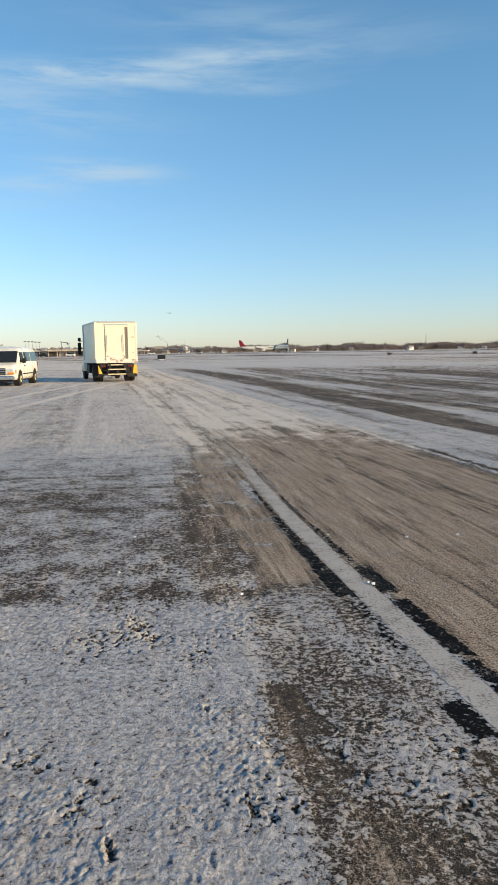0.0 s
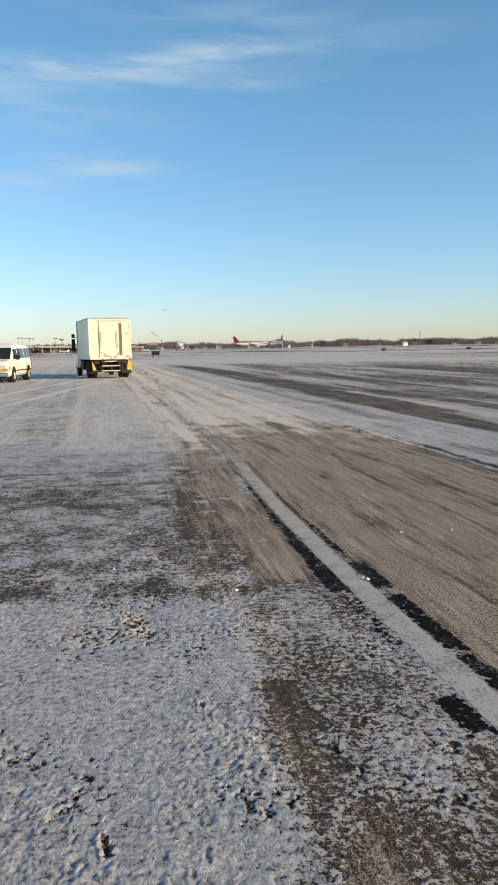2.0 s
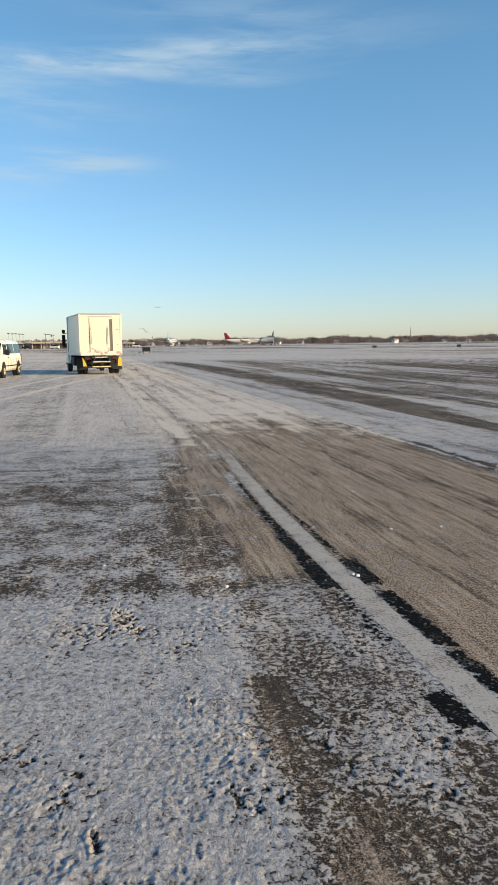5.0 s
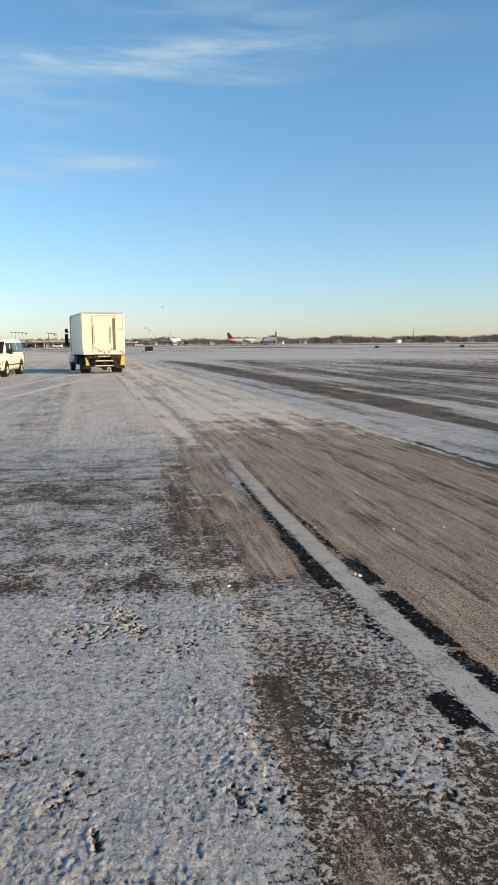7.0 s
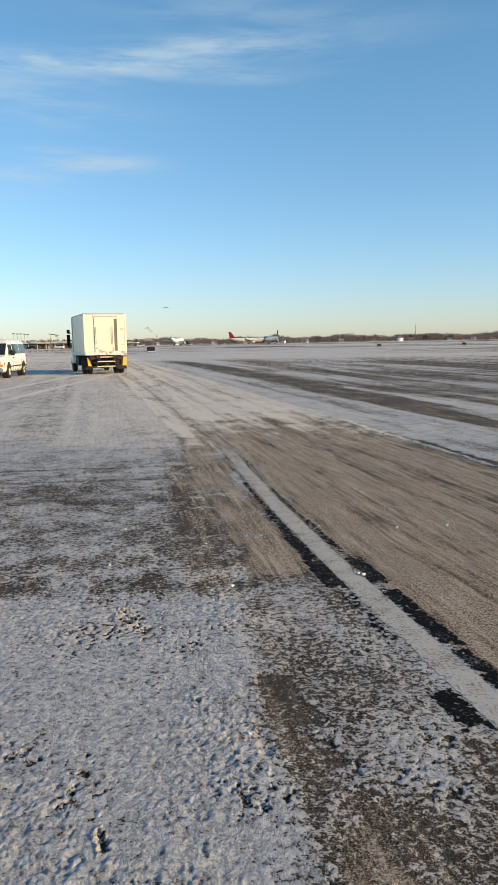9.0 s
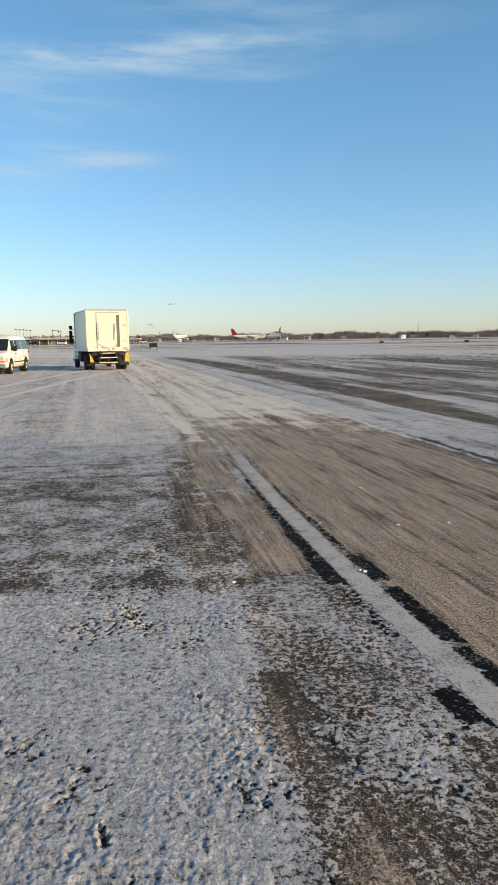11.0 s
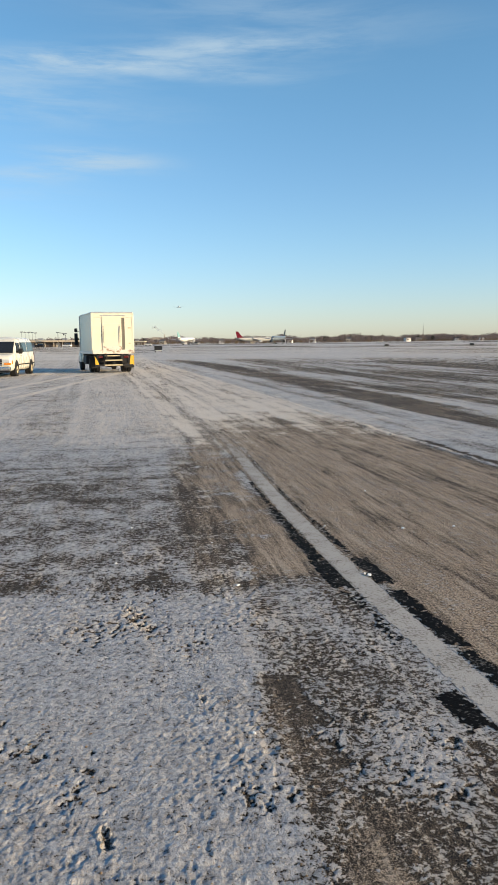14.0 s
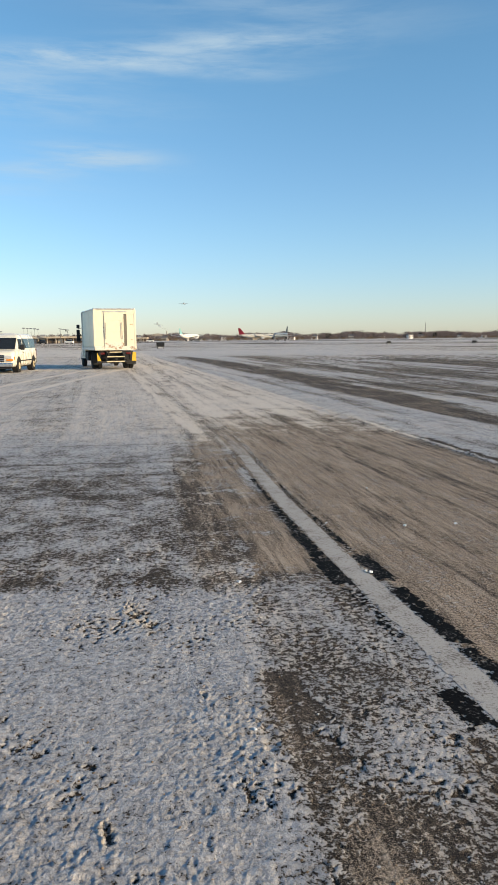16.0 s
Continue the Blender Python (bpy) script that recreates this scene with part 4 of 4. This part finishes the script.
def build_parked(m, mat, name="service_vehicle", label="small pale service vehicle far across the apron"):
    t = thing(name, label, "vehicle", m, "far service vehicles")
    part("body", box((0, 0, 0.95), (2.0, 4.8, 0.95), 0.15), mat, t)
    part("cabin", box((0, -0.3, 1.75), (1.8, 2.8, 0.75), 0.15, taper=(0.85, 0.8)), GLASS, t)
    for x in (-0.9, 0.9):
        for y in (-1.5, 1.5):
            wheel(t, (x, y, 0.36), 0.36, 0.25, 1 if x > 0 else -1)
    return t


def build_woods(name, label, spots, mat, seed, conifer=False):
    """Bare trees: a trunk, limbs and a crown of many small twig clumps each, joined."""
    rng = np.random.default_rng(seed)
    turns = [np.linalg.qr(rng.normal(size=(3, 3)))[0] for _ in range(150)]
    verts, faces = [], []
    count = 0

    def add(v, f):
        nonlocal count
        verts.append(v)
        faces.append(f + count)
        count += len(v)
    tet = np.array([[0, 0, 0.7], [0.6, 0, -0.3], [-0.4, 0.55, -0.3], [-0.4, -0.55, -0.3]])
    tf = np.array([[0, 1, 2], [0, 2, 3], [0, 3, 1], [1, 3, 2]])
    for x, y, h in spots:
        base = np.array([x, y, 0])
        w = h * rng.uniform(0.38, 0.65) * (0.55 if conifer else 1.0)
        th = 0.02 * h + 0.08
        trunk = np.array([[th, 0, 0], [-th / 2, th, 0], [-th / 2, -th, 0], [th / 3, 0, h * 0.6], [-th / 6, th / 3, h * 0.6], [-th / 6, -th / 3, h * 0.6]])
        add(trunk + base, np.array([[0, 1, 4], [0, 4, 3], [1, 2, 5], [1, 5, 4], [2, 0, 3], [2, 3, 5]]))
        for _ in range(5):
            a, z = rng.uniform(0, 6.28), h * rng.uniform(0.25, 0.6)
            tip = np.array([math.cos(a) * w * 0.8, math.sin(a) * w * 0.8, z + h * 0.28])
            add(np.array([[0, 0, z], [0, 0, z + th * 1.5], [th, 0, z], tip]) + base, tf)
        for _ in range(80):
            q = rng.normal(size=3)
            q /= np.linalg.norm(q)
            q *= rng.uniform(0.2, 0.88) ** 0.6
            zz = h * (0.50 + 0.42 * q[2])
            taper = (1.05 - zz / h) * 1.7 if conifer else 1.0
            at = np.array([q[0] * w * taper, q[1] * w * taper, zz])
            size = rng.uniform(0.35, 0.85) * h / 10
            turn = turns[rng.integers(len(turns))]
            add(tet @ turn * size * np.array([1.2, 1.2, 1.0]) + at + base, tf)
    me = bpy.data.meshes.new(name)
    me.from_pydata(np.concatenate(verts).tolist(), [], np.concatenate(faces).tolist())
    me.materials.append(mat)
    return tagged(new(name, me), label, "trees", kind="stuff")


def build_far():
    rng = random.Random(5)
    bare, dark, scrub = [], [], []
    for i in range(2700):
        x = rng.uniform(-560, 620)
        y = 900 + max(0, x) * 0.45 + rng.uniform(0, 150)
        if -330 < x < -40 and rng.random() < 0.15:
            continue
        bump = 0.9 + 0.12 * math.sin(x * 0.05) + 0.12 * math.sin(x * 0.13 + 1)
        (dark if rng.random() < 0.05 else bare).append((x, y, (7.0 + 5.5 * rng.random() ** 1.5) * bump * (1 + 0.0004 * max(0, x))))
    for i in range(500):
        scrub.append((rng.uniform(-520, 600), 860 + rng.uniform(0, 30), rng.uniform(2.0, 4.5)))
    scrub = [(x, y + max(0, x) * 0.45, h) for x, y, h in scrub]
    build_woods("woods", "distant belt of bare brown winter trees", bare, TWIGS, 1)
    build_woods("conifers", "scattered dark conifers in the far woods", dark, NEEDLES, 2, True)
    build_woods("scrub", "dry tan scrub along the edge of the airfield", scrub, GRASS, 3)
    for i in range(16):
        x = -100 + i * 39 + rng.uniform(-14, 14)
        build_house(pose(x, 912 + max(0, x) * 0.45, 0, 0, 0, rng.uniform(-25, 25)), rng.uniform(5, 8), 6, rng.uniform(3.2, 4.6), WALL_WHITE if i % 3 else CONCRETE)
    build_terminal(pose(-100, 440, 0, 0, 0, 3), 62, 3.6)
    build_hangar(pose(-112, 930, 0), 22, 30, 9.5, CONCRETE)
    build_terminal(pose(-118, 700, 0, 0, 0, -2), 46, 3.4)
    for x, h in ((-131, 9.2), (-129.2, 9.0), (-127.4, 9.0), (-125.6, 8.8), (-123.9, 8.6), (-147, 7.6), (-144.5, 7.4), (-142.5, 7.2)):
        build_mast(pose(x, 436 + (x + 131) * 0.6, 0), h)
    crane = thing("loading_crane", "slender steel boom crane over low roofs", "crane", pose(-106, 430, 0))
    for x in (-2.2, 2.2):
        part("post", cyl((x, 0, 0), (x, 0, 8.0 - x * 0.3), 0.16, n=8), POLE, crane)
    part("boom", box((0, 0, 8.1), (6.2, 0.35, 0.40), 0.05, Matrix.Rotation(0.14, 4, "Y")), POLE, crane)
    part("hoist", box((1.2, 0, 7.3), (0.6, 0.4, 0.8), 0.05), DARK, crane)
    radio = thing("radio_mast", "thin lattice radio mast above the woods", "mast", pose(289, 1200, 0))
    for x, y in ((-0.8, -0.5), (0.8, -0.5), (0, 0.9)):
        part("leg", cyl((x, y, 0), (x * 0.25, y * 0.25, 25), 0.22, 0.12, 8), POLE, radio)
    for i in range(8):
        part("brace", cyl((-0.7 + 0.06 * i, -0.4, 2 + 2.8 * i), (0.7 - 0.06 * i, -0.4, 4.6 + 2.8 * i), 0.10, n=6), POLE, radio)
    part("antenna", cyl((0, 0, 25), (0, 0, 28), 0.1, n=6), POLE, radio)
    for x, y, mat, rz in ((-96, 400, WALL_WHITE, 80), (-112, 405, DARK, 75), (-78, 420, CONCRETE, 95), (-68, 520, WALL_WHITE, 85),
                          (-128, 395, WALL_WHITE, 90), (-40, 600, CONCRETE, 70)):
        build_parked(pose(x, y, 0, 0, 0, rz), mat)
    # drifting smoke, in small rigid puffs, over a chimney stack
    stack = thing("chimney_stack", "distant slim chimney stack", "chimney", pose(-106, 980, 0))
    part("shaft", cyl((0, 0, 0), (0, 0, 13), 1.1, 0.8, 12), CONCRETE, stack)
    plume = thing("smoke_plume", "thin grey smoke drifting from a stack", "smoke", pose(-106, 980, 13))
    for i in range(26):
        f = i / 25
        b = bmesh.new()
        bmesh.ops.create_icosphere(b, subdivisions=2, radius=0.7 + 1.6 * f)
        for v in b.verts:
            v.co *= 0.65 + 0.7 * noise.noise(v.co * 0.8 + Vector((i * 3.1, 0, 0)))
            v.co += Vector((-14 * f + 1.6 * math.sin(i * 2.2), 0, 1 + 9.5 * f + 1.2 * math.sin(i * 1.7)))
        part("puff", b, SMOKE, plume)


def chunks(name, label, spots, mat, seed):
    """Small broken bits lying on the ground, joined."""
    rng = np.random.default_rng(seed)
    b = bmesh.new()
    bmesh.ops.create_icosphere(b, subdivisions=1, radius=1)
    base = np.array([v.co[:] for v in b.verts])
    tri = np.array([[v.index for v in f.verts] for f in b.faces])
    b.free()
    verts, faces, count = [], [], 0
    for x, y, z, s in spots:
        v = base * rng.uniform(0.6, 1.25, size=(len(base), 1)) * s * rng.uniform(0.6, 1.2, size=3) * np.array([1, 1, 0.6])
        a = rng.uniform(0, 6.28)
        r = np.array([[math.cos(a), -math.sin(a), 0], [math.sin(a), math.cos(a), 0], [0, 0, 1]])
        verts.append(v @ r + np.array([x, y, z + s * 0.2]))
        faces.append(tri + count)
        count += len(base)
    me = bpy.data.meshes.new(name)
    me.from_pydata(np.concatenate(verts).tolist(), [], np.concatenate(faces).tolist())
    me.materials.append(mat)
    return tagged(new(name, me), label, "debris", kind="stuff")


def scatter(n, seed, lo, hi, size, where):
    """Places on the ground, denser near by, where the layers allow it."""
    rng = np.random.default_rng(seed)
    y = lo * (hi / lo) ** rng.random(n * 6)
    x = rng.uniform(-1, 1, n * 6) * (0.5 + 0.38 * y)
    ice, sand, grime, u = ground_layers(x, y)
    z = ground_height(x, y, ice, u, np.full_like(x, 0.01))
    ok = where(x, y, ice, sand, u) & (np.abs(x - line_x(y)) > 0.13)
    out = [(a, b, c, size * (0.45 + rng.random() ** 3 * 1.8)) for a, b, c in zip(x[ok], y[ok], z[ok])]
    return out[:n]


build_truck(pose(-7.75, 43.58, 0, 0, 0, 19.6))
build_van(pose(-13.57, 42.0, 0, 0, 0, -176.7))
build_cart(pose(-16.6, 142, 0, 0, 0, 4))
sign = build_sign(pose(32.6, 170, 0, 0, 0, 8))
copy_thing(sign, pose(51.6, 168, 0, 0, 0, -6))
build_airliner("white airliner with a red tail fin, standing across the field", 46, 1.95, JET_CREAM, JET_RED, JET_WHITE, pose(13.5, 800, 0, 0, 0, -90))
build_airliner("teal airliner with a dark tail fin, nose towards the apron", 36, 1.9, JET_TEAL, JET_NAVY, JET_GREY, pose(27.2, 590, 0, 0, 0, -200))
taxiing = build_airliner("white airliner turning on the taxiway", 34, 1.9, JET_WHITE, JET_AQUA, JET_GREY, pose(-51.5, 610, 0, 0, 0, 4))
flying = build_airliner("white twin-engine airliner on approach in the sky", 45, 2.2, JET_WHITE, JET_GREY, JET_GREY, pose(-410, 3800, 190), gear=True)
build_far()
chunks("ice_crumbs", "loose crumbs of pale ice on the asphalt", scatter(1300, 7, 2.0, 14, 0.0042, lambda x, y, i, s, u: i < 0.7), SNOW_LUMP, 1)
chunks("grit", "brown grit and small stones on the ice", scatter(1800, 8, 2.0, 9, 0.0036, lambda x, y, i, s, u: u < 0), GRIT, 2)
chunks("plough_lumps", "lumps of snow along the lane's edge", scatter(1300, 9, 9, 40, 0.013, lambda x, y, i, s, u: np.abs(u) < 0.10), SNOW_LUMP, 3)


def build_chunk(x, y, z, s, seed):
    """A broken bit of clean ice."""
    rng = random.Random(seed)
    b = bmesh.new()
    bmesh.ops.create_icosphere(b, subdivisions=2, radius=s)
    for v in b.verts:
        v.co *= 0.75 + 0.6 * noise.noise(v.co / s * 1.3 + Vector((seed * 4.1, 0, 0)))
        v.co.z = max(v.co.z * 0.65, -0.2 * s)
    ob = new("ice_chunk", finish(b, "ice_chunk", CLEAN_ICE))
    ob.matrix_basis = pose(x, y, z + 0.2 * s, 0, 0, rng.uniform(0, 360))
    return tagged(ob, "small white chunk of broken ice on the asphalt", "ice chunk", "loose ice chunks")


for i, (x, y, s) in enumerate(((-0.07, 4.98, 0.018), (0.89, 5.17, 0.022), (0.86, 5.21, 0.014), (-1.02, 5.52, 0.016), (-1.07, 6.62, 0.016),
                               (0.72, 6.62, 0.014), (1.42, 6.5, 0.02), (1.9, 6.55, 0.02), (1.35, 8.2, 0.018), (-0.30, 6.1, 0.012), (0.02, 3.0, 0.012))):
    xs, ys = np.array([x]), np.array([y])
    li, ls, lg, lu = ground_layers(xs, ys)
    build_chunk(x, y, float(ground_height(xs, ys, li, lu, np.array([0.01]))[0]) + 0.004, s, i)


def motions():
    walk(taxiing, [(0, pose(-51.5, 610, 0, 0, 0, 4)), (4, pose(-51.3, 618, 0, 0, 0, -4)), (8, pose(-51.0, 626, 0, 0, 0, -11)),
                   (12, pose(-50.5, 633, 0, 0, 0, -18)), (16, pose(-49.8, 640, 0, 0, 0, -25))])
    walk(flying, [(0, pose(-397.2, 3800, 195.7, 3, 0, -170.4)), (7.5, pose(-327.6, 3380, 162, 3, 0, -170.4)), (16, pose(-245.4, 2900, 135.2, 3, 0, -170.4))])


motions()
